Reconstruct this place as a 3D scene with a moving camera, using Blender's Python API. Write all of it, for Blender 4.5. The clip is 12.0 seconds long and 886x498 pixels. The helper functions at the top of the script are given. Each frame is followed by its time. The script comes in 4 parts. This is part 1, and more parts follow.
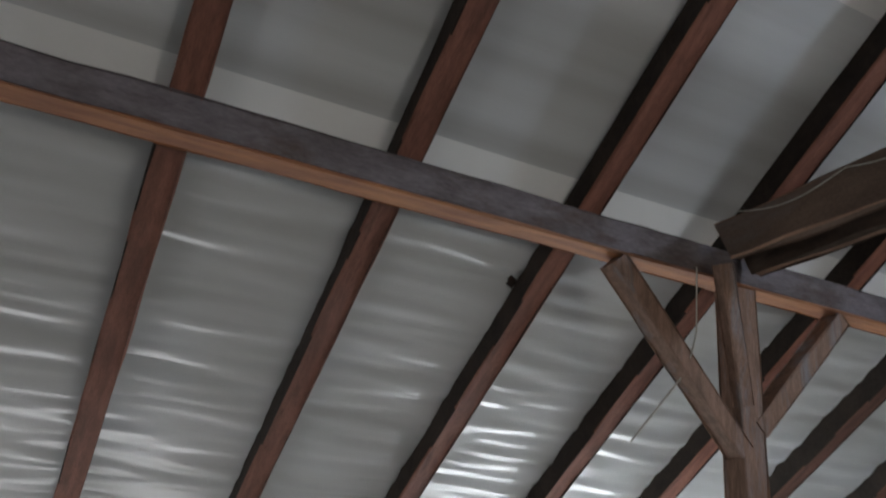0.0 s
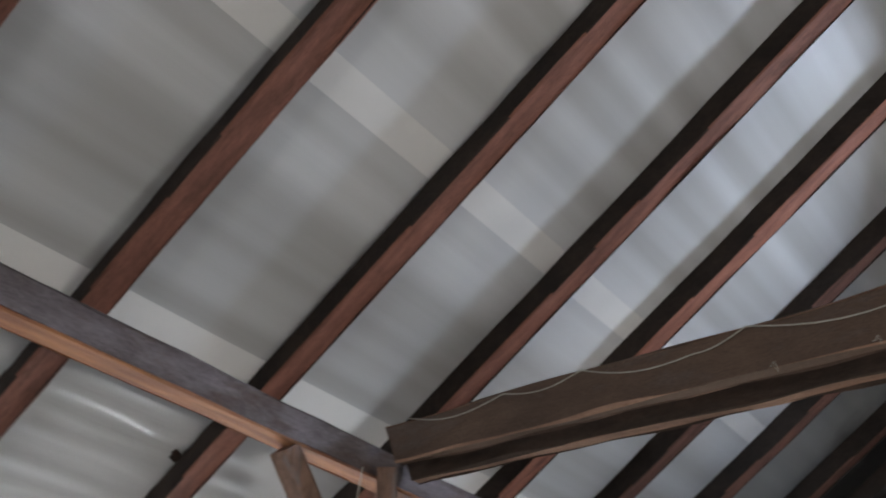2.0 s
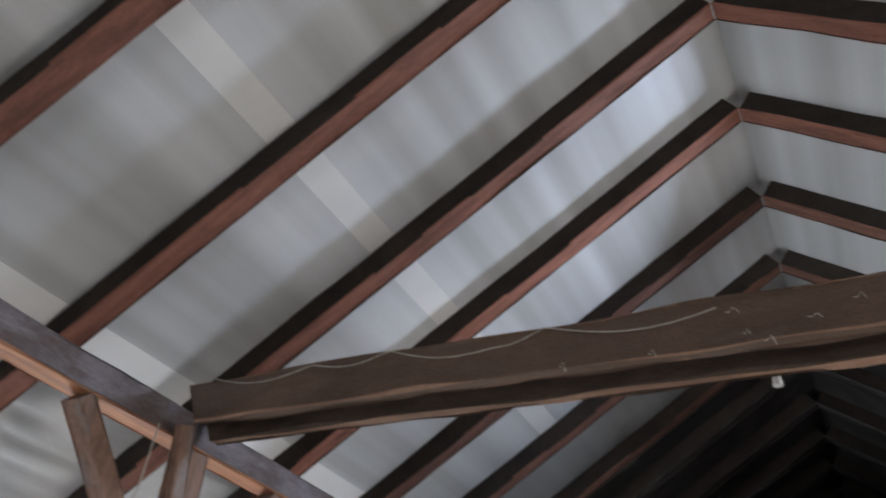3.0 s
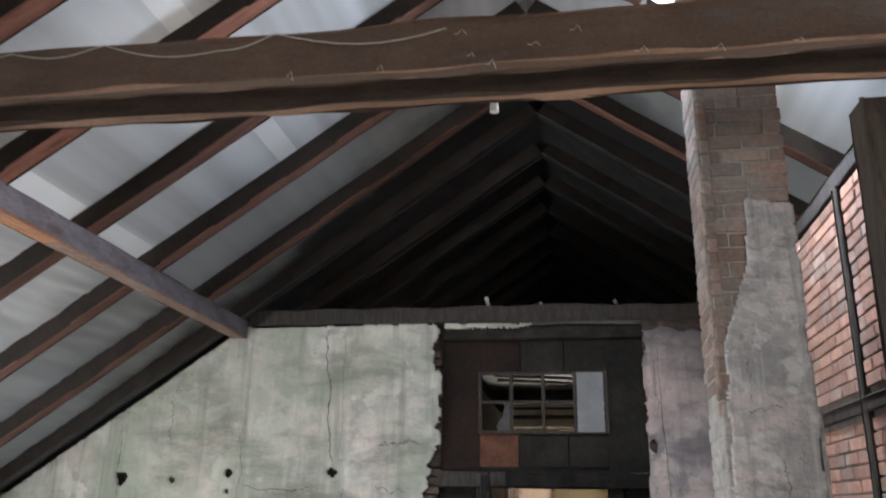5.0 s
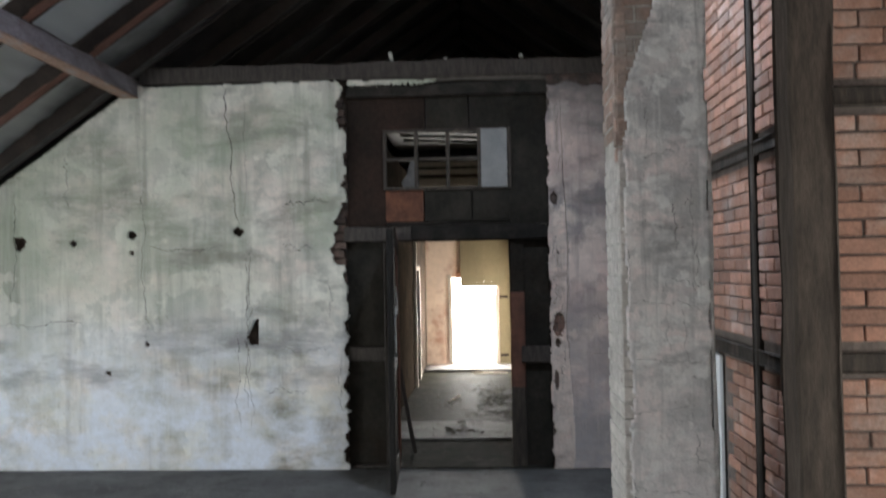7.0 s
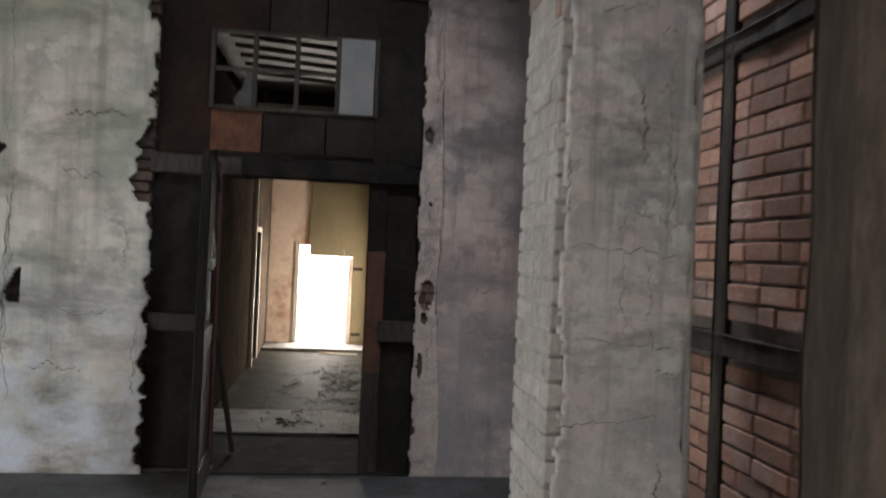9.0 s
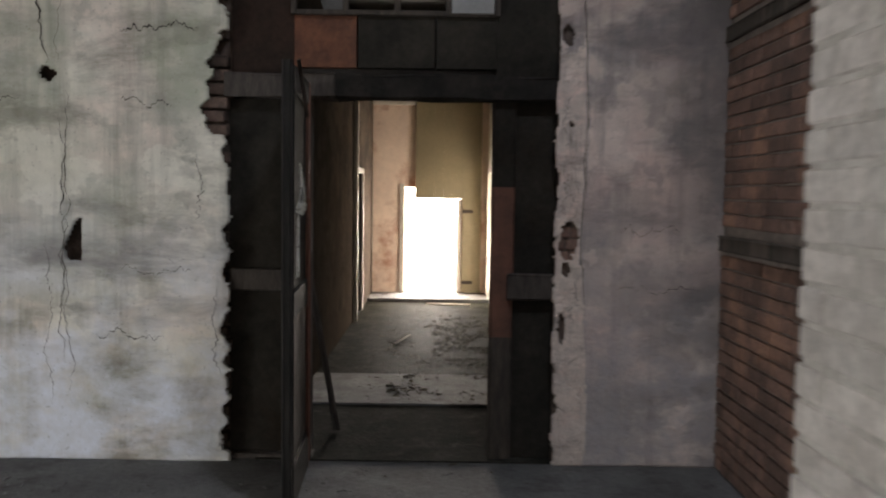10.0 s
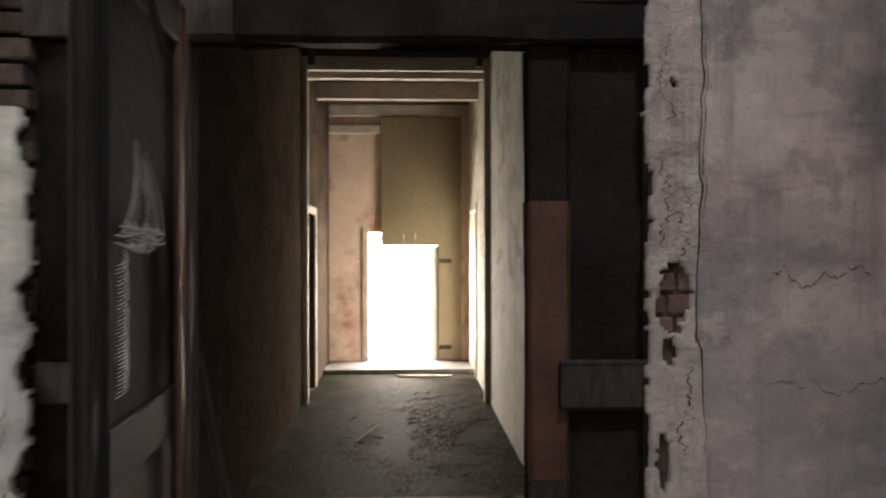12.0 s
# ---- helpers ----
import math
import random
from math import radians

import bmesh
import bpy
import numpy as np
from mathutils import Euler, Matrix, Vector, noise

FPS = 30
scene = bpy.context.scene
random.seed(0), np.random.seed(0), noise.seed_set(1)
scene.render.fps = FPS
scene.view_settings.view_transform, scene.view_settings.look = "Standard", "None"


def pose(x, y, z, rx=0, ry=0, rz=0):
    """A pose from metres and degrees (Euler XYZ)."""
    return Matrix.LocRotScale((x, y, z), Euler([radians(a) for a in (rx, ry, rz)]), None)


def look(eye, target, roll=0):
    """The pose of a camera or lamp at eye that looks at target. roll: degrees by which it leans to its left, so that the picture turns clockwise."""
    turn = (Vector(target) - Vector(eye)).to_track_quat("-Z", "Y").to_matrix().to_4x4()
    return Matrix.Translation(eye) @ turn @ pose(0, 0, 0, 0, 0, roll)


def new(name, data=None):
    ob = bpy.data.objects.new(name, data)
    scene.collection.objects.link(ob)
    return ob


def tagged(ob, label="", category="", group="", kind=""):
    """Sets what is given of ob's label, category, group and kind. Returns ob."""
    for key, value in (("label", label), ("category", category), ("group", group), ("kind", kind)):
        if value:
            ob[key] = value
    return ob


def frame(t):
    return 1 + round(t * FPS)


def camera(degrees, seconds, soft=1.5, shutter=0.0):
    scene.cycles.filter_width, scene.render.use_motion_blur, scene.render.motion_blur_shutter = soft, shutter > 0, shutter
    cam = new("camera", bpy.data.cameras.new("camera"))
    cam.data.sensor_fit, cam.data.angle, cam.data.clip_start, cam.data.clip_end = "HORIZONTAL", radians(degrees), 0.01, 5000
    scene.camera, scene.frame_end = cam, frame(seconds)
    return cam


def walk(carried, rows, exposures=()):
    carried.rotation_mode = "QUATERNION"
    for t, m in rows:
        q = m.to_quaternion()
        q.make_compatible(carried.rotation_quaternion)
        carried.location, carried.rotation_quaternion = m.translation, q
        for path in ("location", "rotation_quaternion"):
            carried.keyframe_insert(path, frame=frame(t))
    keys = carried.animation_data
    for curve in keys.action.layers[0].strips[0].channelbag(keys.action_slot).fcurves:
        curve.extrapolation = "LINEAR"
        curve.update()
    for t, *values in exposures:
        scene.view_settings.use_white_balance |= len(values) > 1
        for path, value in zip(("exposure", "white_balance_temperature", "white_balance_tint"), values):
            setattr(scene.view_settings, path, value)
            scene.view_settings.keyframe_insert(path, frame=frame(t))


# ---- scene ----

# ---- camera and walk ----
cam = camera(57.0, 12.0, soft=1.9, shutter=0.4)
EARLY = [
    (0.0, -0.189, 0.397, 2.012, 63.32, 20.96, -4.23),
    (0.5, -0.189, 0.397, 2.012, 62.95, 26.25, -4.49),
    (1.0, -0.189, 0.397, 2.012, 57.10, 31.22, -4.30),
    (1.5, -0.142, 0.380, 2.001, 48.50, 33.95, -4.12),
    (2.0, -0.095, 0.363, 1.991, 39.76, 35.39, -4.12),
    (2.5, -0.048, 0.346, 1.980, 32.23, 35.94, -4.67),
    (3.0, -0.001, 0.329, 1.970, 25.94, 34.52, -4.26),
    (3.5, 0.046, 0.312, 1.959, 19.39, 30.12, -2.93),
    (3.7, 0.060, 0.315, 1.952, 17.30, 28.10, -2.40),
]
LATE = [
    (5.5, (0.104, 0.492, 1.841), (-0.160, 2.406, 2.356), 0.7),
    (6.0, (0.101, 0.485, 1.841), (-0.112, 2.429, 2.260), 0.5),
    (6.5, (0.104, 0.499, 1.821), (-0.036, 2.476, 2.084), 0.1),
    (7.0, (0.130, 0.550, 1.796), (0.023, 2.547, 1.846), -1.0),
    (7.2, (0.157, 0.643, 1.790), (0.057, 2.642, 1.780), -1.1),
    (8.8, (0.174, 1.955, 1.608), (0.372, 3.942, 1.663), 2.1),
    (9.0, (0.158, 2.168, 1.582), (0.403, 4.153, 1.595), 2.5),
    (9.5, (0.114, 2.724, 1.555), (0.341, 4.709, 1.467), 2.0),
    (10.0, (0.062, 3.355, 1.538), (0.062, 5.351, 1.403), 0.8),
    (10.5, (-0.037, 3.958, 1.527), (-0.100, 5.950, 1.371), -0.5),
    (11.0, (-0.020, 4.474, 1.485), (-0.075, 6.468, 1.347), -0.2),
    (11.5, (-0.067, 5.017, 1.454), (-0.118, 7.014, 1.366), 0.3),
    (12.0, (-0.035, 5.493, 1.435), (0.051, 7.491, 1.433), -0.1),
]
rows = [(t, pose(x, y, z, 90 + p, r, w)) for t, x, y, z, w, p, r in EARLY]
rows += [(t, look(e, g, r)) for t, e, g, r in LATE]
walk(cam, rows, [(0.0, -0.05, 6600, 10), (0.5, 0.15, 6700, 11), (1.0, 0.48, 6700, 11), (2.0, 0.65, 6600, 12), (3.7, 0.9, 6500, 13), (5.5, 1.0, 6700, 11), (7.0, 0.75, 6500, 9), (9.0, 0.36, 7000, 12), (10.5, 0.38, 7200, 15), (12.0, 0.52, 7300, 15)])

# ---- world and lights ----
world = bpy.data.worlds.new("sky")
scene.world = world
world.use_nodes = True
wn = world.node_tree
sky = wn.nodes.new("ShaderNodeTexSky")
sky.sky_type = "NISHITA"
sky.sun_disc = False
sky.sun_elevation = radians(38)
sky.sun_rotation = radians(7)
wn.nodes["Background"].inputs[1].default_value = 0.15
wn.links.new(sky.outputs[0], wn.nodes["Background"].inputs[0])
sun = new("sun", bpy.data.lights.new("sun", "SUN"))
sun.data.energy, sun.data.angle, sun.data.color = 4.0, radians(12), (1.0, 0.95, 0.88)
sun.matrix_world = look((0, 0, 20), (-3, -25, 0))


def area_light(name, centre, target, w, h, watts, color=(0.86, 0.93, 1.0)):
    """Area lamp standing in for sky light in an opening."""
    lamp = new(name, bpy.data.lights.new(name, "AREA"))
    lamp.data.shape, lamp.data.size, lamp.data.size_y = "RECTANGLE", w, h
    lamp.data.energy, lamp.data.color = watts, color
    lamp.matrix_world = look(centre, target)
    return lamp


# openings: the broken roof light beside the pier, one eaves window, the far doorway; the fills are unseen and added
GABLE_Y, EAVE_X = -4.0, -5.6
area_light("light_roof_hole", (0.82, 5.23, 4.90), (0.62, 4.83, 4.01), 0.38, 0.32, 92, (0.67, 0.80, 1.0))
area_light("light_eaves_window", (EAVE_X - 0.05, 4.3, 1.0), (0.0, 4.3, 1.1), 2.2, 1.1, 88, (0.88, 0.95, 1.0))
# Unseen fills in made-up windows, added to brighten pier, bricks and film.
area_light("light_eaves_fill_c", (EAVE_X - 0.05, 0.5, 0.95), (0.0, 0.8, 1.2), 2.2, 1.0, 28, (0.95, 0.97, 1.0))
area_light("light_eaves_fill_b", (EAVE_X - 0.05, 6.9, 1.0), (0.0, 6.9, 1.1), 0.9, 0.9, 6, (0.82, 0.91, 1.0))
area_light("light_gable_fill", (-2.6, GABLE_Y - 0.05, 1.6), (-2.6, 3.0, 1.4), 1.5, 1.5, 4)
area_light("light_gable_fill_b", (2.2, GABLE_Y - 0.05, 1.6), (1.2, 4.5, 1.3), 1.5, 1.5, 46, (0.98, 0.98, 0.98))
area_light("light_east_fill_b", (5.25, 3.1, 0.95), (0.0, 3.7, 1.7), 1.8, 1.0, 86, (1.0, 0.97, 0.92))
area_light("light_east_fill", (5.25, 6.2, 0.95), (0.0, 6.2, 1.2), 1.4, 1.0, 15)
area_light("light_far_door", (-0.1, 15.85, 0.95), (-0.1, 10.0, 0.3), 0.8, 1.5, 160, (1.0, 0.96, 0.90))
area_light("light_side_doorway", (1.05, 14.82, 1.0), (-0.5, 14.9, 1.2), 0.7, 1.7, 45, (1.0, 0.96, 0.90))

# ---- materials ----
def mat(name, a, b, scale=4.0, rough=0.85, bump=0.3, bump_scale=40.0, fine=0.35, stretch=(1, 1, 1), metal=0.0,
        third=None, third_scale=1.2, third_at=(0.52, 0.68), island=0.0, rnd=0.0, spec=0.3, soft=5):
    """Two-scale mottled surface: large patches between a and b, fine grain, a third colour in blotches, and relief."""
    m = bpy.data.materials.new(name)
    m.use_nodes = True
    nt = m.node_tree
    N, L = nt.nodes, nt.links
    bs = N["Principled BSDF"]
    bs.inputs["Roughness"].default_value = rough
    bs.inputs["Metallic"].default_value = metal
    bs.inputs["Specular IOR Level"].default_value = spec
    tc = N.new("ShaderNodeTexCoord")
    geo = N.new("ShaderNodeNewGeometry")
    mp = N.new("ShaderNodeMapping")
    mp.inputs["Scale"].default_value = stretch
    L.new(geo.outputs["Position"], mp.inputs["Vector"])

    def noise_node(sc, detail=5, rough_=0.6):
        n = N.new("ShaderNodeTexNoise")
        n.inputs["Scale"].default_value = sc
        n.inputs["Detail"].default_value = detail
        n.inputs["Roughness"].default_value = rough_
        L.new(mp.outputs[0], n.inputs["Vector"])
        return n.outputs["Fac"]

    def ramp(f, lo, hi):
        r = N.new("ShaderNodeMapRange")
        r.inputs["From Min"].default_value, r.inputs["From Max"].default_value = lo, hi
        L.new(f, r.inputs["Value"])
        return r.outputs[0]

    def mix(f, c0, c1, mode="MIX"):
        x = N.new("ShaderNodeMix")
        x.data_type, x.blend_type = "RGBA", mode
        for sock, v in ((x.inputs[0], f), (x.inputs[6], c0), (x.inputs[7], c1)):
            if isinstance(v, (tuple, list)):
                sock.default_value = (*v[:3], 1)
            elif isinstance(v, (int, float)):
                sock.default_value = v
            else:
                L.new(v, sock)
        return x.outputs[2]

    col = mix(ramp(noise_node(scale, soft), 0.36, 0.64), a, b)
    if third:
        col = mix(ramp(noise_node(third_scale, 7, 0.68), *third_at), col, third)
    grain = noise_node(bump_scale, 6, 0.7)
    dark = mix(1.0, col, (1 - fine,) * 3, "MULTIPLY")
    col = mix(ramp(grain, 0.3, 0.62), dark, col)
    if island or rnd:
        src = geo.outputs["Random Per Island"] if island else N.new("ShaderNodeObjectInfo").outputs["Random"]
        amt = island or rnd
        col = mix(1.0, col, mix(src, (1 - amt,) * 3, (1 + amt * 0.5, 1 + amt * 0.35, 1 + amt * 0.3)), "MULTIPLY")
    L.new(col, bs.inputs["Base Color"])
    bp = N.new("ShaderNodeBump")
    bp.inputs["Strength"].default_value = bump
    bp.inputs["Distance"].default_value = 0.02
    L.new(grain, bp.inputs["Height"])
    L.new(bp.outputs[0], bs.inputs["Normal"])
    return m


def plaster_mat(name, pale, grey, stain, low, seed, freq=1.0, green_cast=None, edge=(0.44, 0.56)):
    """Old lime plaster: crisp-edged coats of different age, damp streaks, blotches, pits, a whiter foot."""
    m = bpy.data.materials.new(name)
    m.use_nodes = True
    nt = m.node_tree
    N, L = nt.nodes, nt.links
    bs = N["Principled BSDF"]
    bs.inputs["Roughness"].default_value = 0.92
    bs.inputs["Specular IOR Level"].default_value = 0.25
    geo = N.new("ShaderNodeNewGeometry")

    def noise_node(scale, stretch=(1, 1, 1), detail=8, rough=0.62, off=0.0, warp=0.0):
        mp = N.new("ShaderNodeMapping")
        mp.inputs["Scale"].default_value = stretch
        mp.inputs["Location"].default_value = (seed + off, off * 0.7, seed - off)
        L.new(geo.outputs["Position"], mp.inputs[0])
        n = N.new("ShaderNodeTexNoise")
        n.inputs["Scale"].default_value = scale * freq
        n.inputs["Detail"].default_value = detail
        n.inputs["Roughness"].default_value = rough
        n.inputs["Distortion"].default_value = warp
        L.new(mp.outputs[0], n.inputs["Vector"])
        return n.outputs["Fac"]

    def ramp(f, lo, hi, top=1.0):
        r = N.new("ShaderNodeMapRange")
        for k, v in (("From Min", lo), ("From Max", hi), ("To Max", top)):
            r.inputs[k].default_value = v
        L.new(f, r.inputs["Value"])
        return r.outputs[0]

    def mix(f, c0, c1, mode="MIX"):
        x = N.new("ShaderNodeMix")
        x.data_type, x.blend_type = "RGBA", mode
        for sock, v in ((x.inputs[0], f), (x.inputs[6], c0), (x.inputs[7], c1)):
            if isinstance(v, tuple):
                sock.default_value = (*v, 1)
            else:
                L.new(v, sock)
        return x.outputs[2]

    def mul(p, q):
        x = N.new("ShaderNodeMath")
        x.operation = "MULTIPLY"
        L.new(p, x.inputs[0])
        L.new(q, x.inputs[1])
        return x.outputs[0]

    coats = noise_node(1.1, (1, 1, 1), 10, 0.6, 0.0, 0.15)
    col = mix(ramp(coats, *edge), grey, pale)
    col = mix(ramp(noise_node(1.3, (1, 1, 1.6), 9, 0.6, 8.4, 0.1), 0.46, 0.62, 0.75), col, (pale[0] * 1.12, pale[1] * 0.99, pale[2] * 0.99))
    col = mix(ramp(noise_node(4.2, (1, 1, 1), 9, 0.62, 6.6, 0.1), 0.54, 0.60, 0.45), col, tuple(q * 0.72 for q in grey))
    col = mix(ramp(noise_node(1.5, (1, 1, 1.1), 10, 0.55, 16.1, 0.1), 0.555, 0.575, 0.55), col, tuple(q * 0.66 for q in pale))
    flake = ramp(noise_node(1.7, (1, 1, 1.3), 10, 0.56, 3.1, 0.1), 0.56, 0.58, 0.65)
    col = mix(flake, col, tuple(min(1.0, q * 1.14) for q in pale))
    col = mix(ramp(noise_node(1.0, (6.5, 6.5, 0.45), 7, 0.6, 1.7), 0.53, 0.68, 0.55), col, stain)
    col = mix(ramp(noise_node(1.0, (15, 15, 0.7), 6, 0.6, 3.9), 0.50, 0.66, 0.35), col, tuple(min(1.0, q * 1.12) for q in pale))
    col = mix(ramp(noise_node(1.25, (0.8, 0.8, 2.2), 10, 0.66, 5.3, 0.15), 0.52, 0.65, 0.8), col, stain)
    sep = N.new("ShaderNodeSeparateXYZ")
    L.new(geo.outputs["Position"], sep.inputs[0])
    foot = mul(ramp(sep.outputs[2], 1.7, 0.5), ramp(noise_node(2.3, (1, 1, 1.4), 10, 0.66, 7.7, 0.2), 0.36, 0.60))
    col = mix(foot, col, low)
    if green_cast:
        # greenish outdoor light tinted onto the upper reaches, dark damp clouds at hip height
        green = mul(ramp(sep.outputs[2], 1.2, 2.2), ramp(noise_node(0.9, (1, 1, 1), 8, 0.6, 12.3, 0.6), 0.44, 0.64, 0.7))
        col = mix(green, col, green_cast)
        band = mul(ramp(sep.outputs[2], 1.45, 1.2), ramp(sep.outputs[2], 0.55, 0.9))
        col = mix(mul(band, ramp(noise_node(1.7, (0.7, 0.7, 2.4), 9, 0.62, 14.9, 0.2), 0.50, 0.66, 0.85)), col, (0.19, 0.185, 0.19))
    specks = noise_node(42.0, (1, 1, 1), 5, 0.7, 9.0)
    col = mix(ramp(specks, 0.60, 0.70, 0.5), col, tuple(q * 0.7 for q in stain))
    col = mix(ramp(noise_node(11.0, (1, 1, 1), 8, 0.7, 2.2), 0.35, 0.65, 0.35), col, tuple(q * 0.62 for q in pale))
    L.new(col, bs.inputs["Base Color"])
    h = N.new("ShaderNodeMath")
    h.operation = "MULTIPLY_ADD"
    h.inputs[1].default_value = 0.7
    L.new(noise_node(14.0, (1, 1, 1), 9, 0.66, 4.0), h.inputs[0])
    L.new(ramp(noise_node(1.7, (1, 1, 1.3), 6, 0.5, 3.1, 0.1), 0.53, 0.62, 0.35), h.inputs[2])
    bp = N.new("ShaderNodeBump")
    bp.inputs["Strength"].default_value = 0.9
    bp.inputs["Distance"].default_value = 0.022
    L.new(h.outputs[0], bp.inputs["Height"])
    L.new(bp.outputs[0], bs.inputs["Normal"])
    return m


def darken_along(m, course, lo, hi, colour):
    """Darkens a material's own colour along a course, with a ragged front."""
    N, L = m.node_tree.nodes, m.node_tree.links
    bs = N["Principled BSDF"]
    clean = bs.inputs["Base Color"].links[0].from_socket
    geo = N.new("ShaderNodeNewGeometry")
    dot = N.new("ShaderNodeVectorMath")
    dot.operation = "DOT_PRODUCT"
    dot.inputs[1].default_value = course
    L.new(geo.outputs["Position"], dot.inputs[0])
    nz = N.new("ShaderNodeTexNoise")
    nz.inputs["Scale"].default_value = 2.2
    nz.inputs["Detail"].default_value = 5
    L.new(geo.outputs["Position"], nz.inputs["Vector"])
    add = N.new("ShaderNodeMath")
    L.new(dot.outputs["Value"], add.inputs[0])
    L.new(nz.outputs["Fac"], add.inputs[1])
    rng = N.new("ShaderNodeMapRange")
    rng.inputs["From Min"].default_value, rng.inputs["From Max"].default_value = lo, hi
    L.new(add.outputs[0], rng.inputs["Value"])
    x = N.new("ShaderNodeMix")
    x.data_type = "RGBA"
    L.new(rng.outputs[0], x.inputs[0])
    L.new(clean, x.inputs[6])
    x.inputs[7].default_value = (*colour, 1)
    L.new(x.outputs[2], bs.inputs["Base Color"])


# Bluish low window light and a green outdoor cast are put into these colours.
M_PLASTER = plaster_mat("old_plaster", (0.76, 0.725, 0.63), (0.43, 0.435, 0.365), (0.17, 0.155, 0.125), (0.75, 0.78, 0.85), 0.0, green_cast=(0.37, 0.425, 0.295))
M_PLASTER_R = plaster_mat("pink_plaster", (0.66, 0.55, 0.485), (0.29, 0.262, 0.257), (0.15, 0.13, 0.13), (0.33, 0.31, 0.32), 5.0, 1.25, edge=(0.475, 0.525))
# Colour goes darker towards the brick corner and upwards.
darken_along(M_PLASTER_R, (1.0, 0.0, 0.3), 1.95, 2.85, (0.12, 0.105, 0.10))
M_PLASTER_EDGE = plaster_mat("loose_cream_plaster", (0.74, 0.63, 0.55), (0.52, 0.44, 0.39), (0.22, 0.17, 0.15), (0.66, 0.57, 0.51), 7.0, 3.4)
M_PIER = plaster_mat("pier_plaster", (0.90, 0.88, 0.85), (0.52, 0.515, 0.515), (0.33, 0.325, 0.32), (0.80, 0.75, 0.74), 9.0, 3.0)
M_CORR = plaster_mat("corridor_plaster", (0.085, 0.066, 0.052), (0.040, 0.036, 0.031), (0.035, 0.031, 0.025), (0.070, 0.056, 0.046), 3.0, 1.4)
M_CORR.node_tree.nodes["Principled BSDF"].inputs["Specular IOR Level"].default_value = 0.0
# Shade away from the far door is painted in; the near end darkens.
darken_along(M_CORR, (0.0, -1.0, 0.25), -10.7, -8.0, (0.028, 0.027, 0.026))
M_CORR_E = plaster_mat("pale_corridor_plaster", (0.66, 0.66, 0.56), (0.48, 0.48, 0.39), (0.26, 0.25, 0.17), (0.56, 0.56, 0.50), 4.0, 1.6)
M_CRACK = mat("crack_shadow", (0.075, 0.065, 0.055), (0.045, 0.04, 0.035), 10, 0.95, 0.2, 60)
M_WETFLOOR = mat("damp_floor", (0.060, 0.057, 0.044), (0.026, 0.025, 0.019), 3.4, 0.60, 1.0, 24, 0.5, third=(0.022, 0.021, 0.016), third_scale=3.2, third_at=(0.45, 0.58), spec=0.003)
M_DRYFLOOR = mat("dark_dirt_floor", (0.045, 0.042, 0.034), (0.022, 0.021, 0.017), 2.6, 0.95, 0.9, 24, 0.5, third=(0.075, 0.07, 0.06), third_scale=4.2, spec=0.03)
M_END = mat("flaking_pink_plaster", (0.78, 0.62, 0.50), (0.68, 0.52, 0.42), 2.2, 0.9, 0.2, 12, 0.12, third=(0.42, 0.22, 0.15), third_scale=1.7)
M_RUBBLE = mat("bare_masonry", (0.15, 0.105, 0.085), (0.07, 0.06, 0.052), 9, 0.95, 1.0, 25, third=(0.26, 0.20, 0.17), third_scale=7)
M_BRICK = mat("red_brick", (0.55, 0.31, 0.225), (0.43, 0.255, 0.19), 9, 0.9, 0.5, 60, third=(0.56, 0.44, 0.38), third_scale=2.6, third_at=(0.50, 0.68), rnd=0.38)
M_BRICK_J = mat("red_brick_far", (0.55, 0.31, 0.225), (0.43, 0.255, 0.19), 9, 0.9, 0.5, 60, third=(0.56, 0.44, 0.38), third_scale=2.6, third_at=(0.50, 0.68), island=0.38)
M_BRICK_S = mat("dark_brick", (0.22, 0.13, 0.10), (0.12, 0.08, 0.065), 9, 0.92, 0.5, 60, third=(0.34, 0.19, 0.13), third_scale=2.0, island=0.3)
M_BRICK_B = mat("bared_brick", (0.30, 0.185, 0.145), (0.19, 0.13, 0.11), 9, 0.92, 0.6, 50, rnd=0.4)
M_BRICK_D = mat("dark_brick_end", (0.15, 0.105, 0.085), (0.08, 0.062, 0.053), 9, 0.92, 0.7, 40, rnd=0.5)
M_BRICK_P = mat("pale_brick", (0.56, 0.39, 0.32), (0.47, 0.37, 0.32), 9, 0.92, 0.6, 40, third=(0.50, 0.45, 0.41), third_scale=3.2, third_at=(0.44, 0.6), rnd=0.3)
M_MORTAR = mat("mortar", (0.27, 0.225, 0.195), (0.18, 0.15, 0.135), 8, 0.95, 0.6, 60)
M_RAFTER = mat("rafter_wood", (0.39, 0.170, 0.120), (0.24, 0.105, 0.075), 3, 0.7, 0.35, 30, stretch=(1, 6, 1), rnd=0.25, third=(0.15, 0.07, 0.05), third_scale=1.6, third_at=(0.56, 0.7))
M_RAFTER_DIM = mat("dim_rafter_wood", (0.27, 0.13, 0.095), (0.16, 0.08, 0.06), 3, 0.75, 0.35, 30, stretch=(1, 6, 1), rnd=0.25)
M_SIDE_SHADE = mat("shaded_rafter_side", (0.050, 0.036, 0.028), (0.030, 0.023, 0.019), 5, 0.85, 0.4, 30)
M_PURLIN = mat("purlin_wood", (0.235, 0.205, 0.215), (0.14, 0.118, 0.118), 3.5, 0.75, 0.5, 24, stretch=(3, 1.0, 3), third=(0.12, 0.085, 0.07), third_scale=2.4, third_at=(0.54, 0.70))
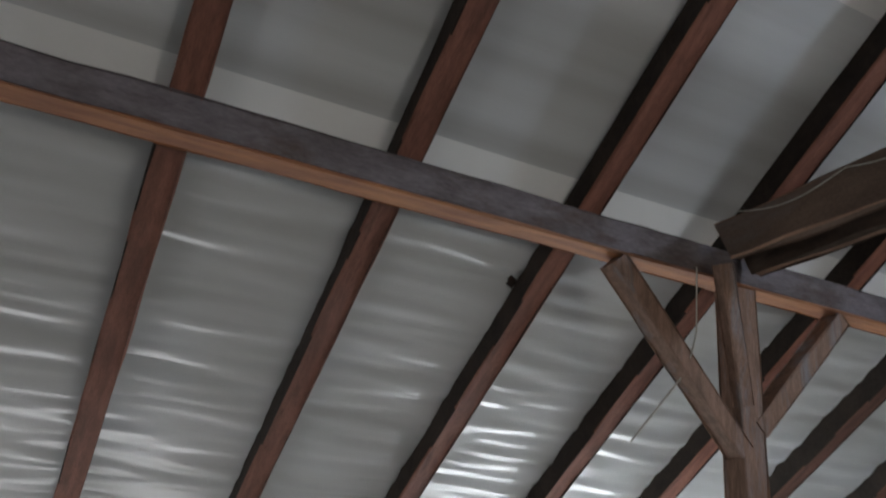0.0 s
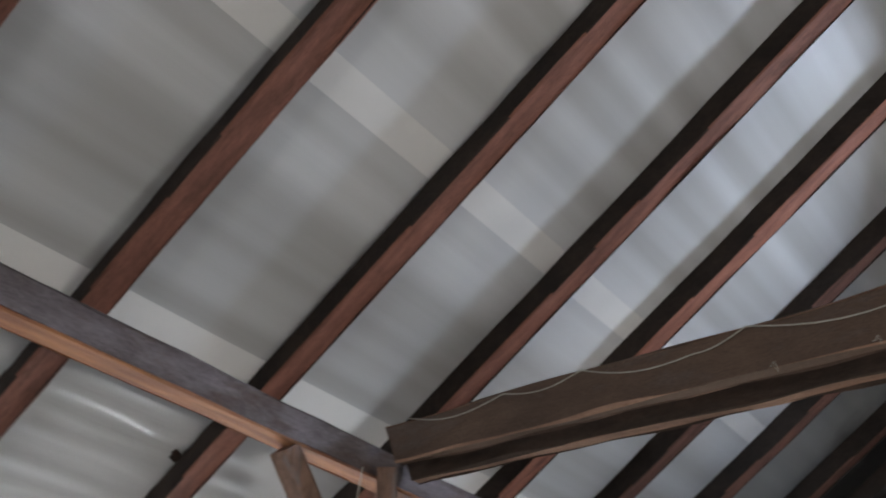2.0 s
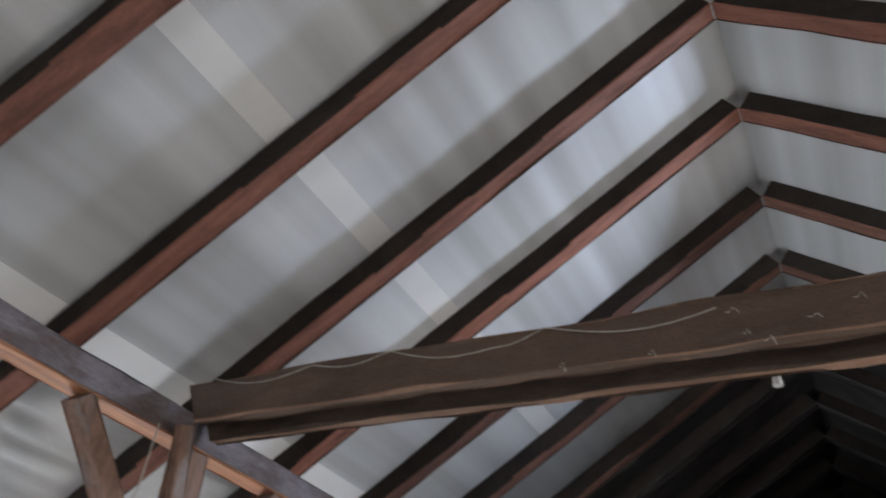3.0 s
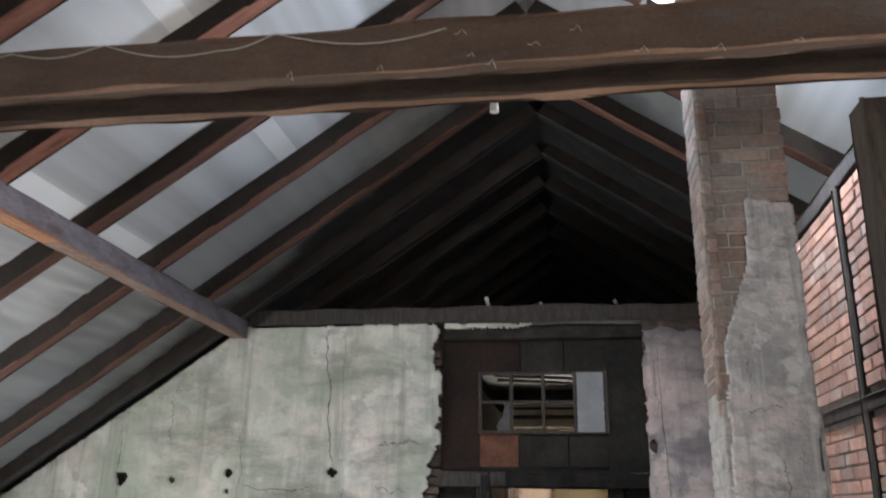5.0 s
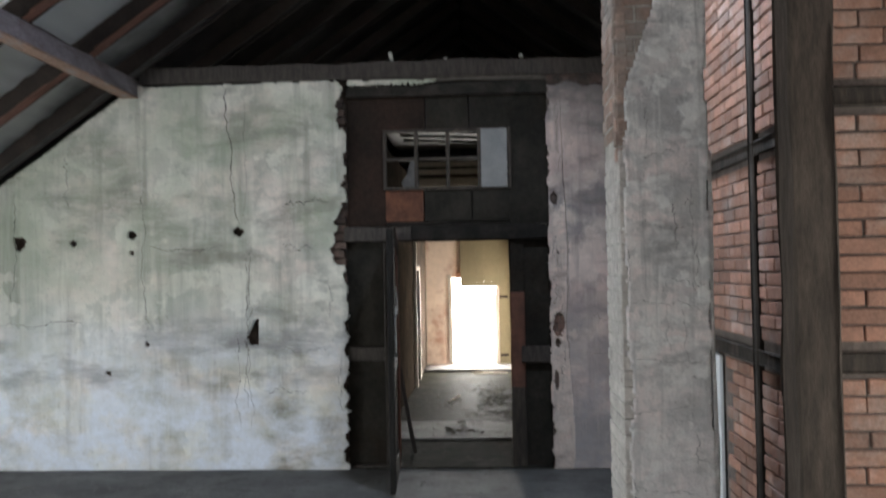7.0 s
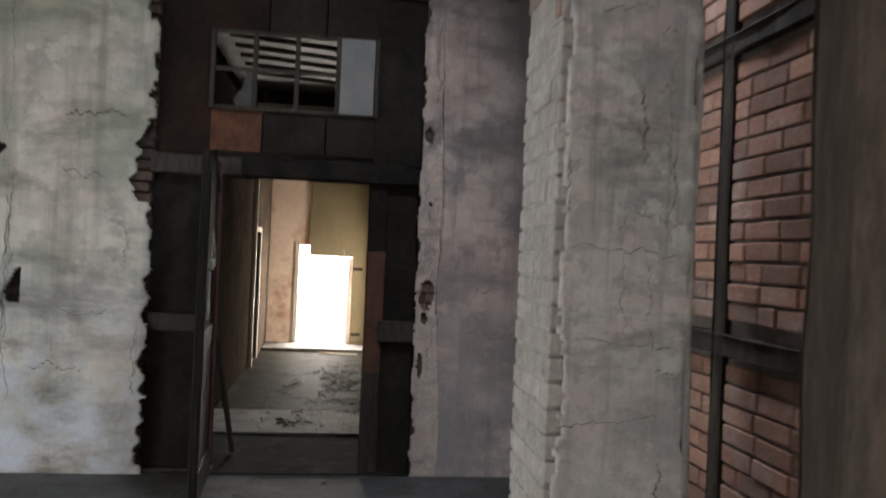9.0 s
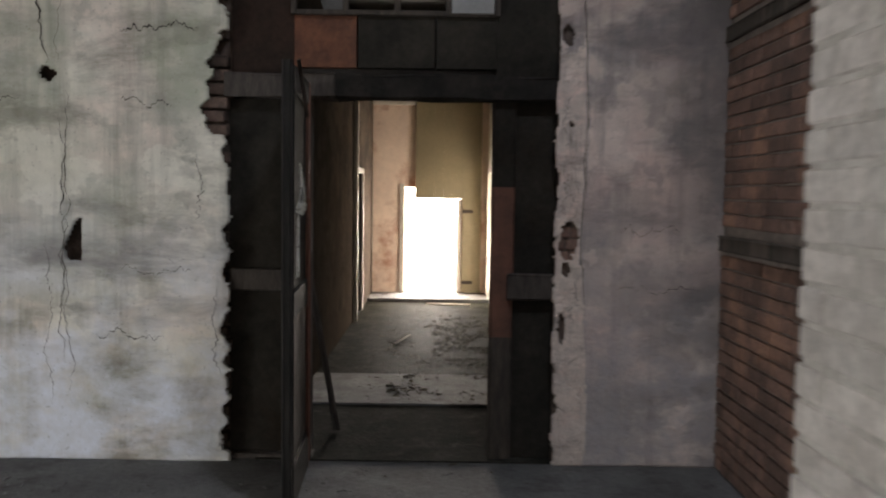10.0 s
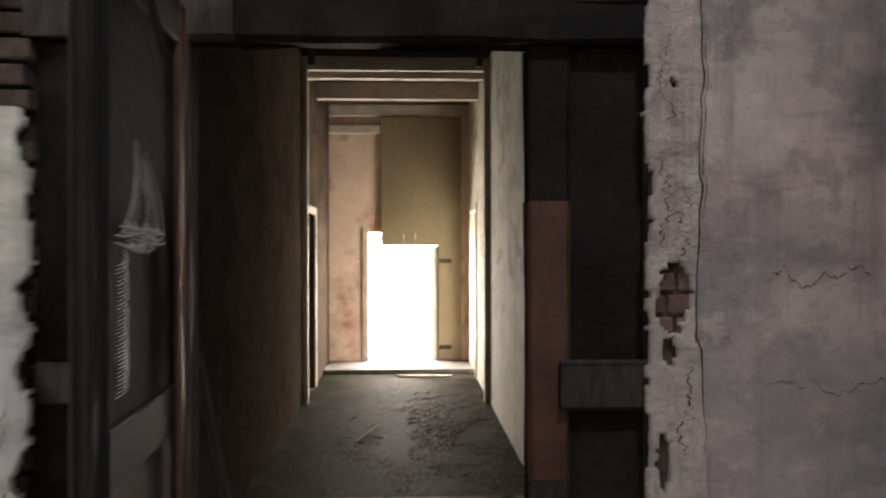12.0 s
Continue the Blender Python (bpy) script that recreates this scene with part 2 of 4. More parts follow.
M_UNDERLIT = mat("underlit_orange_wood", (0.58, 0.27, 0.125), (0.34, 0.145, 0.085), 3, 0.6, 0.4, 24, stretch=(6, 0.8, 6), third=(0.22, 0.12, 0.08), third_scale=1.0)
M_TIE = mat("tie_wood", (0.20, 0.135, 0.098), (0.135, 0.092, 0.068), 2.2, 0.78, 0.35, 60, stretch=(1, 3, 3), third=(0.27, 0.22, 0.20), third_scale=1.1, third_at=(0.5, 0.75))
M_TIE_LIT = mat("underlit_tie_wood", (0.42, 0.25, 0.165), (0.24, 0.14, 0.095), 3, 0.7, 0.35, 40, stretch=(1, 4, 4))
M_TIE_BACK = mat("shaded_tie_wood", (0.10, 0.068, 0.05), (0.055, 0.04, 0.03), 3, 0.8, 0.35, 40, stretch=(1, 4, 4))
M_LATH = mat("pale_lath", (0.17, 0.16, 0.145), (0.09, 0.085, 0.08), 8, 0.85, 0.3, 40)
M_RUSTDARK = mat("dark_red_infill", (0.042, 0.026, 0.020), (0.020, 0.016, 0.013), 2.2, 0.9, 0.4, 30, spec=0.1)
M_POST = mat("post_wood", (0.36, 0.225, 0.165), (0.22, 0.14, 0.10), 5, 0.8, 0.4, 30, stretch=(6, 6, 1), third=(0.30, 0.28, 0.28))
M_DARKWOOD = mat("dark_timber", (0.070, 0.056, 0.045), (0.038, 0.032, 0.026), 6, 0.8, 0.4, 30, stretch=(5, 5, 1), third=(0.14, 0.11, 0.09))
M_CORNER = mat("corner_post_wood", (0.125, 0.098, 0.078), (0.07, 0.055, 0.045), 5, 0.8, 0.4, 30, stretch=(5, 5, 0.8), third=(0.045, 0.037, 0.03), third_scale=1.6)
M_GREYWOOD = mat("grey_timber", (0.088, 0.074, 0.064), (0.052, 0.044, 0.038), 6, 0.85, 0.4, 35, stretch=(5, 5, 1))
M_BLACK = mat("near_black_board", (0.080, 0.074, 0.070), (0.040, 0.038, 0.037), 4, 0.60, 0.4, 20)
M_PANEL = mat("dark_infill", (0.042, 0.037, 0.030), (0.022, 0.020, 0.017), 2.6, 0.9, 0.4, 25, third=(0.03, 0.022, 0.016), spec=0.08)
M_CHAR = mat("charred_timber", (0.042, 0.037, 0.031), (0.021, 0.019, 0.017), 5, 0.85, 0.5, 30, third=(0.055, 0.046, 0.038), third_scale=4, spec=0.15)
M_RUST = mat("red_infill", (0.19, 0.080, 0.047), (0.085, 0.042, 0.028), 6, 0.9, 0.4, 30, rnd=0.25)
# Tone bands across the film paint in daylight between battens behind it.
M_FILM = mat("insulation_film", (0.70, 0.715, 0.72), (0.50, 0.505, 0.495), 1.9, 0.40, 0.05, 6, 0.06, stretch=(2.8, 0.05, 0.0), spec=0.35, soft=0.8)
M_FILM_LOW = mat("creased_film", (0.70, 0.71, 0.71), (0.56, 0.57, 0.56), 2.0, 0.20, 0.10, 8, 0.06, stretch=(2.0, 0.3, 0.0), spec=0.6)
# Bright strips of backlight painted on the film; also the white board.
M_BRIGHT_WHITE = mat("bright_white", (0.86, 0.86, 0.84), (0.80, 0.80, 0.78), 3.0, 0.35, 0.05, 12, 0.05)
M_FILM_GREY = mat("dimmed_film", (0.42, 0.43, 0.42), (0.30, 0.305, 0.30), 1.5, 0.5, 0.05, 6, 0.1, stretch=(2.6, 0.3, 0.0))
# The roof's dimming towards the cross wall is put into the film colour.
darken_along(M_FILM_GREY, (0.0, 1.0, 0.45), 9.40, 10.05, (0.036, 0.035, 0.034))
M_SHEET = mat("outer_roof", (0.10, 0.09, 0.085), (0.06, 0.06, 0.06), 4, 0.9, 0.3, 20)
M_FLOOR = mat("dirty_concrete", (0.15, 0.145, 0.14), (0.085, 0.082, 0.08), 2.0, 0.82, 0.7, 30, 0.4, third=(0.06, 0.055, 0.05), third_scale=3.5, spec=0.4)
M_SLAB = mat("pale_concrete", (0.20, 0.192, 0.188), (0.10, 0.096, 0.092), 3.0, 0.8, 0.6, 35, 0.4, third=(0.09, 0.08, 0.07), third_scale=5)
M_DEBRIS = mat("debris", (0.15, 0.13, 0.095), (0.08, 0.07, 0.05), 8, 0.95, 0.4, 50, island=0.5)
M_OLIVE = mat("ochre_board", (0.25, 0.20, 0.12), (0.205, 0.162, 0.097), 2.0, 0.7, 0.2, 30, 0.15)
M_WHITE = mat("white_board", (0.62, 0.61, 0.58), (0.52, 0.51, 0.49), 3, 0.6, 0.15, 40, 0.12)
M_DIRTYPANE = mat("sooty_glass", (0.12, 0.115, 0.11), (0.06, 0.058, 0.055), 6, 0.4, 0.1, 40, 0.3)
M_PANE = mat("whitened_glass", (0.27, 0.265, 0.255), (0.20, 0.198, 0.195), 3, 0.4, 0.1, 40, 0.12)
M_PALEGROUND = mat("pale_gravel", (0.74, 0.72, 0.69), (0.64, 0.62, 0.59), 1.0, 0.9, 0.3, 20, 0.15)
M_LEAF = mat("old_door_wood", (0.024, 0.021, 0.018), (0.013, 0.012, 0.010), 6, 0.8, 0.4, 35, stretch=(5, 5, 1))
M_LIMEBRICK = mat("limewashed_brick", (0.74, 0.70, 0.655), (0.58, 0.54, 0.50), 7, 0.93, 0.6, 30, third=(0.36, 0.20, 0.15), third_scale=3.0, third_at=(0.64, 0.74), rnd=0.08)
M_MORTAR_P = mat("pale_mortar", (0.70, 0.67, 0.62), (0.54, 0.51, 0.46), 8, 0.95, 0.6, 60)
M_TRIM = mat("old_white_paint", (0.64, 0.58, 0.50), (0.50, 0.44, 0.37), 6, 0.7, 0.3, 40, 0.25)
M_CABLE = mat("pale_cable", (0.55, 0.52, 0.45), (0.42, 0.40, 0.34), 20, 0.5, 0.1, 60, 0.1)
M_COBWEB = mat("cobweb", (0.66, 0.66, 0.60), (0.52, 0.52, 0.47), 20, 0.6, 0.1, 60, 0.1)
M_REDEDGE = mat("red_brown_paint", (0.17, 0.074, 0.048), (0.085, 0.042, 0.030), 6, 0.55, 0.2, 40, 0.2)
M_IRON = mat("rusty_iron", (0.07, 0.045, 0.035), (0.04, 0.03, 0.025), 20, 0.7, 0.4, 60, metal=0.5)
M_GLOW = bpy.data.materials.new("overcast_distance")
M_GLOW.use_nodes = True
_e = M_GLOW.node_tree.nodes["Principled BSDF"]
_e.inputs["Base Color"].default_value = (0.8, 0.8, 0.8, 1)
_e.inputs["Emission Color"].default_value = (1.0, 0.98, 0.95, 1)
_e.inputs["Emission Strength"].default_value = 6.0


# ---- mesh tools ----
def bm_box(x0, x1, y0, y1, z0, z1, bevel=0.0):
    bm = bmesh.new()
    bmesh.ops.create_cube(bm, size=1.0)
    for v in bm.verts:
        v.co = Vector((x0 + (v.co.x + 0.5) * (x1 - x0), y0 + (v.co.y + 0.5) * (y1 - y0), z0 + (v.co.z + 0.5) * (z1 - z0)))
    if bevel:
        bmesh.ops.bevel(bm, geom=bm.edges[:], offset=bevel, segments=1, affect="EDGES")
    return bm


def bm_beam(p, q, w, h, up=(0, 0, 1), bevel=0.008, cuts=10, worn=0.006, sag=0.0):
    """A sawn timber from p to q; w across, h along up; edges bevelled and slightly uneven."""
    p, q = Vector(p), Vector(q)
    d = q - p
    n = d.length
    d.normalize()
    s = d.cross(Vector(up)).normalized()
    u = s.cross(d)
    bm = bmesh.new()
    rings = []
    prof = []
    b = bevel
    for a, c in ((-1, -1), (1, -1), (1, 1), (-1, 1)):
        prof += [(a * w / 2 - (a * b if c * a > 0 else 0), c * h / 2 - (c * b if c * a < 0 else 0)),
                 (a * w / 2 - (a * b if c * a < 0 else 0), c * h / 2 - (c * b if c * a > 0 else 0))]
    seed = p.x * 3.1 + p.y * 7.7 + p.z * 1.3
    for i in range(cuts + 1):
        f = i / cuts
        c = p + d * (n * f) - u * (sag * math.sin(math.pi * f))
        ring = []
        for k, (a, e) in enumerate(prof):
            j = noise.noise(Vector((seed + f * n * 2.5, k * 0.9, 3.0))) * worn
            ring.append(bm.verts.new(c + s * (a + j) + u * (e + j)))
        rings.append(ring)
    for i in range(cuts):
        for k in range(8):
            bm.faces.new((rings[i][k], rings[i][(k + 1) % 8], rings[i + 1][(k + 1) % 8], rings[i + 1][k]))
    bm.faces.new(rings[0])
    bm.faces.new(rings[-1])
    bmesh.ops.recalc_face_normals(bm, faces=bm.faces)
    return bm


def bm_tube(points, r=0.006, sides=6):
    bm = bmesh.new()
    rings = []
    for i, c in enumerate(points):
        c = Vector(c)
        a = Vector(points[max(i - 1, 0)])
        e = Vector(points[min(i + 1, len(points) - 1)])
        d = (e - a).normalized()
        s = d.cross(Vector((0.13, 0.2, 0.97))).normalized()
        u = s.cross(d)
        rings.append([bm.verts.new(c + (s * math.cos(k * 2 * math.pi / sides) + u * math.sin(k * 2 * math.pi / sides)) * r) for k in range(sides)])
    for i in range(len(rings) - 1):
        for k in range(sides):
            bm.faces.new((rings[i][k], rings[i][(k + 1) % sides], rings[i + 1][(k + 1) % sides], rings[i + 1][k]))
    bm.faces.new(rings[0])
    bm.faces.new(rings[-1])
    bmesh.ops.recalc_face_normals(bm, faces=bm.faces)
    return bm


def join(*bms):
    out = bmesh.new()
    for b in bms:
        me = bpy.data.meshes.new("tmp")
        b.to_mesh(me)
        b.free()
        out.from_mesh(me)
        bpy.data.meshes.remove(me)
    return out


def mesh(name, bm, material):
    me = bpy.data.meshes.new(name)
    bm.to_mesh(me)
    bm.free()
    me.materials.append(material)
    return me


def thing(name, bm, material, label, category, group="", kind=""):
    return tagged(new(name, mesh(name, bm, material)), label, category, group, kind)


def structure(name, bm, material, label="", category="structure"):
    return tagged(new(name, mesh(name, bm, material)), label, category, "", "structure")


def holder(name, label, category, group="", at=(0, 0, 0), kind=""):
    ob = new(name)
    ob.location = at
    bpy.context.view_layer.update()
    return tagged(ob, label, category, group, kind)


def part(name, bm, material, parent, label=""):
    ob = new(name, mesh(name, bm, material))
    ob.parent = parent
    base = Matrix.Translation(parent.location) if parent.parent is None else Matrix.Translation(parent.parent.location)
    ob.matrix_parent_inverse = base.inverted() if parent.parent is None else Matrix.Identity(4)
    if label:
        ob["label"] = label
    return ob


def sheet(origin, u, v, n, w, h, inside, cell=0.03, depth=0.03, amp=0.012, seed=0.0):
    """A coat of plaster w by h with thickness: a grid of cells kept where inside(a, b), its face uneven, its rim closed."""
    origin, u, v, n = Vector(origin), Vector(u), Vector(v), Vector(n)
    nu, nv = max(1, round(w / cell)), max(1, round(h / cell))
    keep = [[inside((i + 0.5) * w / nu, (j + 0.5) * h / nv) for j in range(nv)] for i in range(nu)]
    bm = bmesh.new()
    front, back = {}, {}

    def vert(i, j, store, lift):
        if (i, j) not in store:
            a, b = i * w / nu, j * h / nv
            q = Vector((a * 1.0 + seed, b * 1.0, seed))
            e = noise.noise(q * 2.2) * amp + noise.noise(q * 9) * amp * 0.35 if lift else 0
            ja = noise.noise(q * 31 + Vector((7, 0, 0))) * cell * 0.45 if 0 < i < nu else 0
            jb = noise.noise(q * 31 + Vector((0, 9, 0))) * cell * 0.45 if 0 < j < nv else 0
            store[(i, j)] = bm.verts.new(origin + u * (a + ja) + v * (b + jb) + n * (depth + e if lift else 0))
        return store[(i, j)]

    for i in range(nu):
        for j in range(nv):
            if not keep[i][j]:
                continue
            c = [(i, j), (i + 1, j), (i + 1, j + 1), (i, j + 1)]
            bm.faces.new([vert(*k, front, True) for k in c])
            for (k0, k1), (di, dj) in zip(zip(c, c[1:] + c[:1]), ((0, -1), (1, 0), (0, 1), (-1, 0))):
                ii, jj = i + di, j + dj
                if not (0 <= ii < nu and 0 <= jj < nv and keep[ii][jj]):
                    bm.faces.new((vert(*k0, front, True), vert(*k0, back, False), vert(*k1, back, False), vert(*k1, front, True)))
    bmesh.ops.recalc_face_normals(bm, faces=bm.faces)
    for f in bm.faces:
        f.smooth = True
    return bm


def wob(a, s, amp):
    """An uneven edge: a smooth random offset along a."""
    return (noise.noise(Vector((a * 2.1, s, 0.3))) + 0.6 * noise.noise(Vector((a * 7.3, s, 4.1))) + 0.3 * noise.noise(Vector((a * 19, s, 8)))) * amp


# ---- setting: plan in metres ----
WALL_Y = 7.92                       # face of the cross wall
SLOPE, PX, PZ = 0.694, -3.074, 3.438  # roof pitch, purlin's lower room-side edge
RX = -0.20                          # ridge
RZ = PZ + 0.157 + SLOPE * (RX - PX)  # underside of the rafters at the ridge


def under(x):
    """Underside of the rafters."""
    return RZ - SLOPE * abs(x - RX)


floor = structure("floor", bm_box(-6.2, 6.2, -4.4, 15.7, -0.25, 0.0), M_FLOOR, "dark dirty concrete floor with dust", "floor")
EAST = 5.2

# unseen outer walls that close the place, with openings for the lamps, most of them made up
def wall_with_holes(name, axis, at, thick, lo, hi, top, holes, material, label):
    """A wall along one axis; holes as (a0, a1, z0, z1)."""
    aa = sorted({lo, hi, *[h[0] for h in holes], *[h[1] for h in holes]})
    zz = sorted({0.0, top, *[h[2] for h in holes], *[h[3] for h in holes]})
    bm, made = bmesh.new(), {}

    def corner(i, k, back):
        if (i, k, back) not in made:
            d = at + (thick if back else 0.0)
            made[(i, k, back)] = bm.verts.new((aa[i], d, zz[k]) if axis == "x" else (d, aa[i], zz[k]))
        return made[(i, k, back)]

    def solid(i, k):
        if not (0 <= i < len(aa) - 1 and 0 <= k < len(zz) - 1):
            return False
        ma, mz = (aa[i] + aa[i + 1]) / 2, (zz[k] + zz[k + 1]) / 2
        return not any(h[0] < ma < h[1] and h[2] < mz < h[3] for h in holes)

    for i in range(len(aa) - 1):
        for k in range(len(zz) - 1):
            if not solid(i, k):
                continue
            ring = ((i, k), (i + 1, k), (i + 1, k + 1), (i, k + 1))
            for back in (False, True):
                bm.faces.new([corner(*c, back) for c in ring])
            for c, d, (di, dk) in zip(ring, ring[1:] + ring[:1], ((0, -1), (1, 0), (0, 1), (-1, 0))):
                if not solid(i + di, k + dk):
                    bm.faces.new((corner(*c, False), corner(*d, False), corner(*d, True), corner(*c, True)))
    bmesh.ops.recalc_face_normals(bm, faces=bm.faces)
    return structure(name, bm, material, label, "wall")


wall_with_holes("wall_south", "x", GABLE_Y - 0.3, 0.3, -5.9, EAST + 0.3, 5.9, [(-3.35, -1.85, 0.85, 2.35), (1.45, 2.95, 0.85, 2.35)], M_PIER, "unseen plastered gable wall with two added window openings")
wall_with_holes("wall_west", "y", EAVE_X - 0.3, 0.3, GABLE_Y, 15.7, under(EAVE_X) + 0.12, [(-0.7, 1.7, 0.45, 1.45), (3.2, 5.4, 0.45, 1.55), (6.45, 7.35, 0.55, 1.45)], M_PIER, "low plastered eaves wall out of view, with openings for lamps")
wall_with_holes("wall_east", "y", EAST, 0.3, GABLE_Y, 15.7, under(EAST) + 0.12, [(2.2, 4.0, 0.45, 1.45), (5.5, 6.9, 0.45, 1.45)], M_PIER, "low plastered eaves wall")

# ---- roof ----
RAFTER_W, RAFTER_D = 0.13, 0.17
EDGES = [-2.06, -1.12, -0.24, 0.69, 1.619, 2.56, 3.502, 4.346, 5.257, 6.146, 7.096, 7.86, 8.8, 9.7, 10.6, 11.5, 12.4, 13.3, 14.2, 15.1]
LIFT = 0.145 / math.cos(math.atan(SLOPE))   # film above the rafters' undersides
FAR_W, FAR_E = EAVE_X - 0.5, EAST + 0.5
HOLE = (0.64, 1.02, 4.74, 5.48)              # broken roof light: x0, x1, y0, y1

for k, e in enumerate(EDGES):
    y = e - RAFTER_W / 2
    # Gloom near and past the cross wall is painted in by darker rafter colours.
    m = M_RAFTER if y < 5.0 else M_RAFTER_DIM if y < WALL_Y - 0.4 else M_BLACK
    for s, far in ((-1, FAR_W), (1, FAR_E)):
        up = Vector((SLOPE * s, 0, 1)).normalized()
        off = up * (RAFTER_D / 2)
        if s > 0 and HOLE[2] < y < HOLE[3]:
            far = HOLE[0] - 0.06      # cut short where the roof light's glare hides it
        rb = bm_beam(Vector((RX, y, RZ)) + off, Vector((far, y, under(far))) + off, RAFTER_W, RAFTER_D, up=up, cuts=44, worn=0.010)
        # Shade on the flanks is painted in: side faces take a darker wood.
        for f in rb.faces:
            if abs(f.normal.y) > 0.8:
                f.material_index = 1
        rafter_ob = thing("rafter", rb, m, "red-brown sawn softwood rafter under the roof film" if y < WALL_Y - 0.4 else "rafter in the dark roof space, its darkness in the colour", "rafter", "rafters")
        rafter_ob.data.materials.append(M_SIDE_SHADE)


def roof_film(side, y0, y1, step, material, name, label, hole=None, wrinkle=0.020, lit_strips=False):
    """Film between the rafters, sagging a little in each bay and creased towards the eaves."""
    far = FAR_W if side < 0 else FAR_E
    length = abs(far - RX)
    nx, ny = int(length / (step * 0.55)), int((y1 - y0) / (step * 1.6))
    bm = bmesh.new()
    g = []
    for i in range(nx + 1):
        x = RX + (far - RX) * i / nx
        col = []
        for j in range(ny + 1):
            y = y0 + (y1 - y0) * j / ny
            d = abs(x - RX)
            low = min(max((d - 2.9) / 0.5, 0), 1)
            w = noise.noise(Vector((x * 1.1, y * 1.0, 2))) * 0.010
            w += low * wrinkle * (noise.noise(Vector((x * 14, y * 1.6, 5))) + 0.55 * noise.noise(Vector((x * 30, y * 2.4, 9))) * (0.5 + noise.noise(Vector((x * 3, y * 2, 4)))))
            col.append(bm.verts.new((x, y, RZ - SLOPE * d + LIFT + w)))
        g.append(col)
    for i in range(nx):
        for j in range(ny):
            if hole:
                cx, cy = g[i][j].co.x, g[i][j].co.y
                if hole[0] < cx < hole[1] and hole[2] + wob(cx, 3, 0.05) < cy < hole[3]:
                    continue
            f = bm.faces.new((g[i][j], g[i + 1][j], g[i + 1][j + 1], g[i][j + 1]))
            f.smooth = True
            cx = (g[i][j].co.x + g[i + 1][j].co.x) / 2
            # Strips brightened in colour as backlit film; the eaves side is creased.
            if lit_strips:
                f.material_index = 1 if (-2.125 < cx < -1.985 or -3.23 < cx < -3.09) else 2 if cx < -3.23 else 0
    ob = structure(name, bm, material, label, "ceiling")
    if lit_strips:
        ob.data.materials.append(M_BRIGHT_WHITE)
        ob.data.materials.append(M_FILM_LOW)
    return ob


roof_film(-1, GABLE_Y, 6.08, 0.035, M_FILM, "ceiling_west", "pale insulation film with backlit strips painted on, stretched between the rafters", lit_strips=True)
roof_film(-1, 6.08, WALL_Y + 0.1, 0.045, M_FILM_GREY, "ceiling_west_grey", "insulation film with dimness painted in towards the cross wall")
roof_film(1, GABLE_Y, 6.08, 0.05, M_FILM, "ceiling_east", "pale grey insulation film with a broken roof light", HOLE)
roof_film(1, 6.08, WALL_Y + 0.1, 0.06, M_FILM_GREY, "ceiling_east_grey", "insulation film with dimness painted in towards the cross wall")
for s, far, nm in ((-1, FAR_W, "west"), (1, FAR_E, "east")):
    up = Vector((SLOPE * s, 0, 1)).normalized()
    bms = []
    spans = [(RX, far, GABLE_Y - 0.4, 15.9)]
    if s > 0:
        spans = [(RX, far, GABLE_Y - 0.4, HOLE[2]), (RX, far, HOLE[3], 15.9), (RX, HOLE[0], HOLE[2], HOLE[3]), (HOLE[1], far, HOLE[2], HOLE[3])]
    for x0, x1, y0, y1 in spans:
        b = bm_box(0, 1, y0, y1, 0, 0.05)
        for v in b.verts:
            v.co.x, v.co.z = x0 + (x1 - x0) * v.co.x, RZ - SLOPE * abs(x0 + (x1 - x0) * v.co.x - RX) + 0.235 + v.co.z
        bms.append(b)
    structure("roof_" + nm, join(*bms), M_SHEET, "dark roof covering", "roof")
    # The unlit roof space is painted in as near-black boarding.
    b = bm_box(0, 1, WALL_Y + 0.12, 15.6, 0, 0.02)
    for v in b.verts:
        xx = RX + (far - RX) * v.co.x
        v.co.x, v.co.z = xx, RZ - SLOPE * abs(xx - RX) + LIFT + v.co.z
    structure("ceiling_dark_" + nm, b, M_BLACK, "near-black roof boarding beyond the cross wall", "ceiling")
# shards left in the roof light
thing("glass_shard", bm_beam((HOLE[0] + 0.03, 4.74, under(HOLE[0] + 0.03) + 0.2), (HOLE[0] + 0.05, 4.98, under(HOLE[0] + 0.05) + 0.18), 0.09, 0.012, worn=0.012), M_WHITE, "pale broken board caught in the open roof light", "roof light")

# purlin, with the pale strip of film above it
purlin = thing("purlin", bm_beam((PX - 0.075, GABLE_Y, PZ + 0.08), (PX - 0.075, WALL_Y + 0.12, PZ + 0.08), 0.15, 0.162, cuts=60, worn=0.010), M_PURLIN, "weathered timber purlin carrying the rafters, orange bounce light painted beneath", "beam")
# Thin strips added below the purlin; floor bounce is painted in their orange.
part("worn_underside", bm_beam((PX - 0.072, GABLE_Y, PZ - 0.003), (PX - 0.072, 4.9, PZ - 0.003), 0.148, 0.014, cuts=50, worn=0.006, bevel=0.004), M_UNDERLIT, purlin, "thin strip painted with orange floor bounce")
part("worn_underside", bm_beam((PX - 0.072, 4.902, PZ - 0.003), (PX - 0.072, WALL_Y + 0.1, PZ - 0.003), 0.148, 0.014, cuts=24, worn=0.006, bevel=0.004), M_POST, purlin, "thin brown strip, less light painted in near the cross wall")
purlin_east = thing("purlin", bm_beam((2 * RX - PX + 0.075, GABLE_Y, PZ + 0.08), (2 * RX - PX + 0.075, WALL_Y + 0.1, PZ + 0.08), 0.15, 0.162, cuts=40, worn=0.010), M_PURLIN, "weathered timber purlin carrying the rafters of the other slope", "beam")

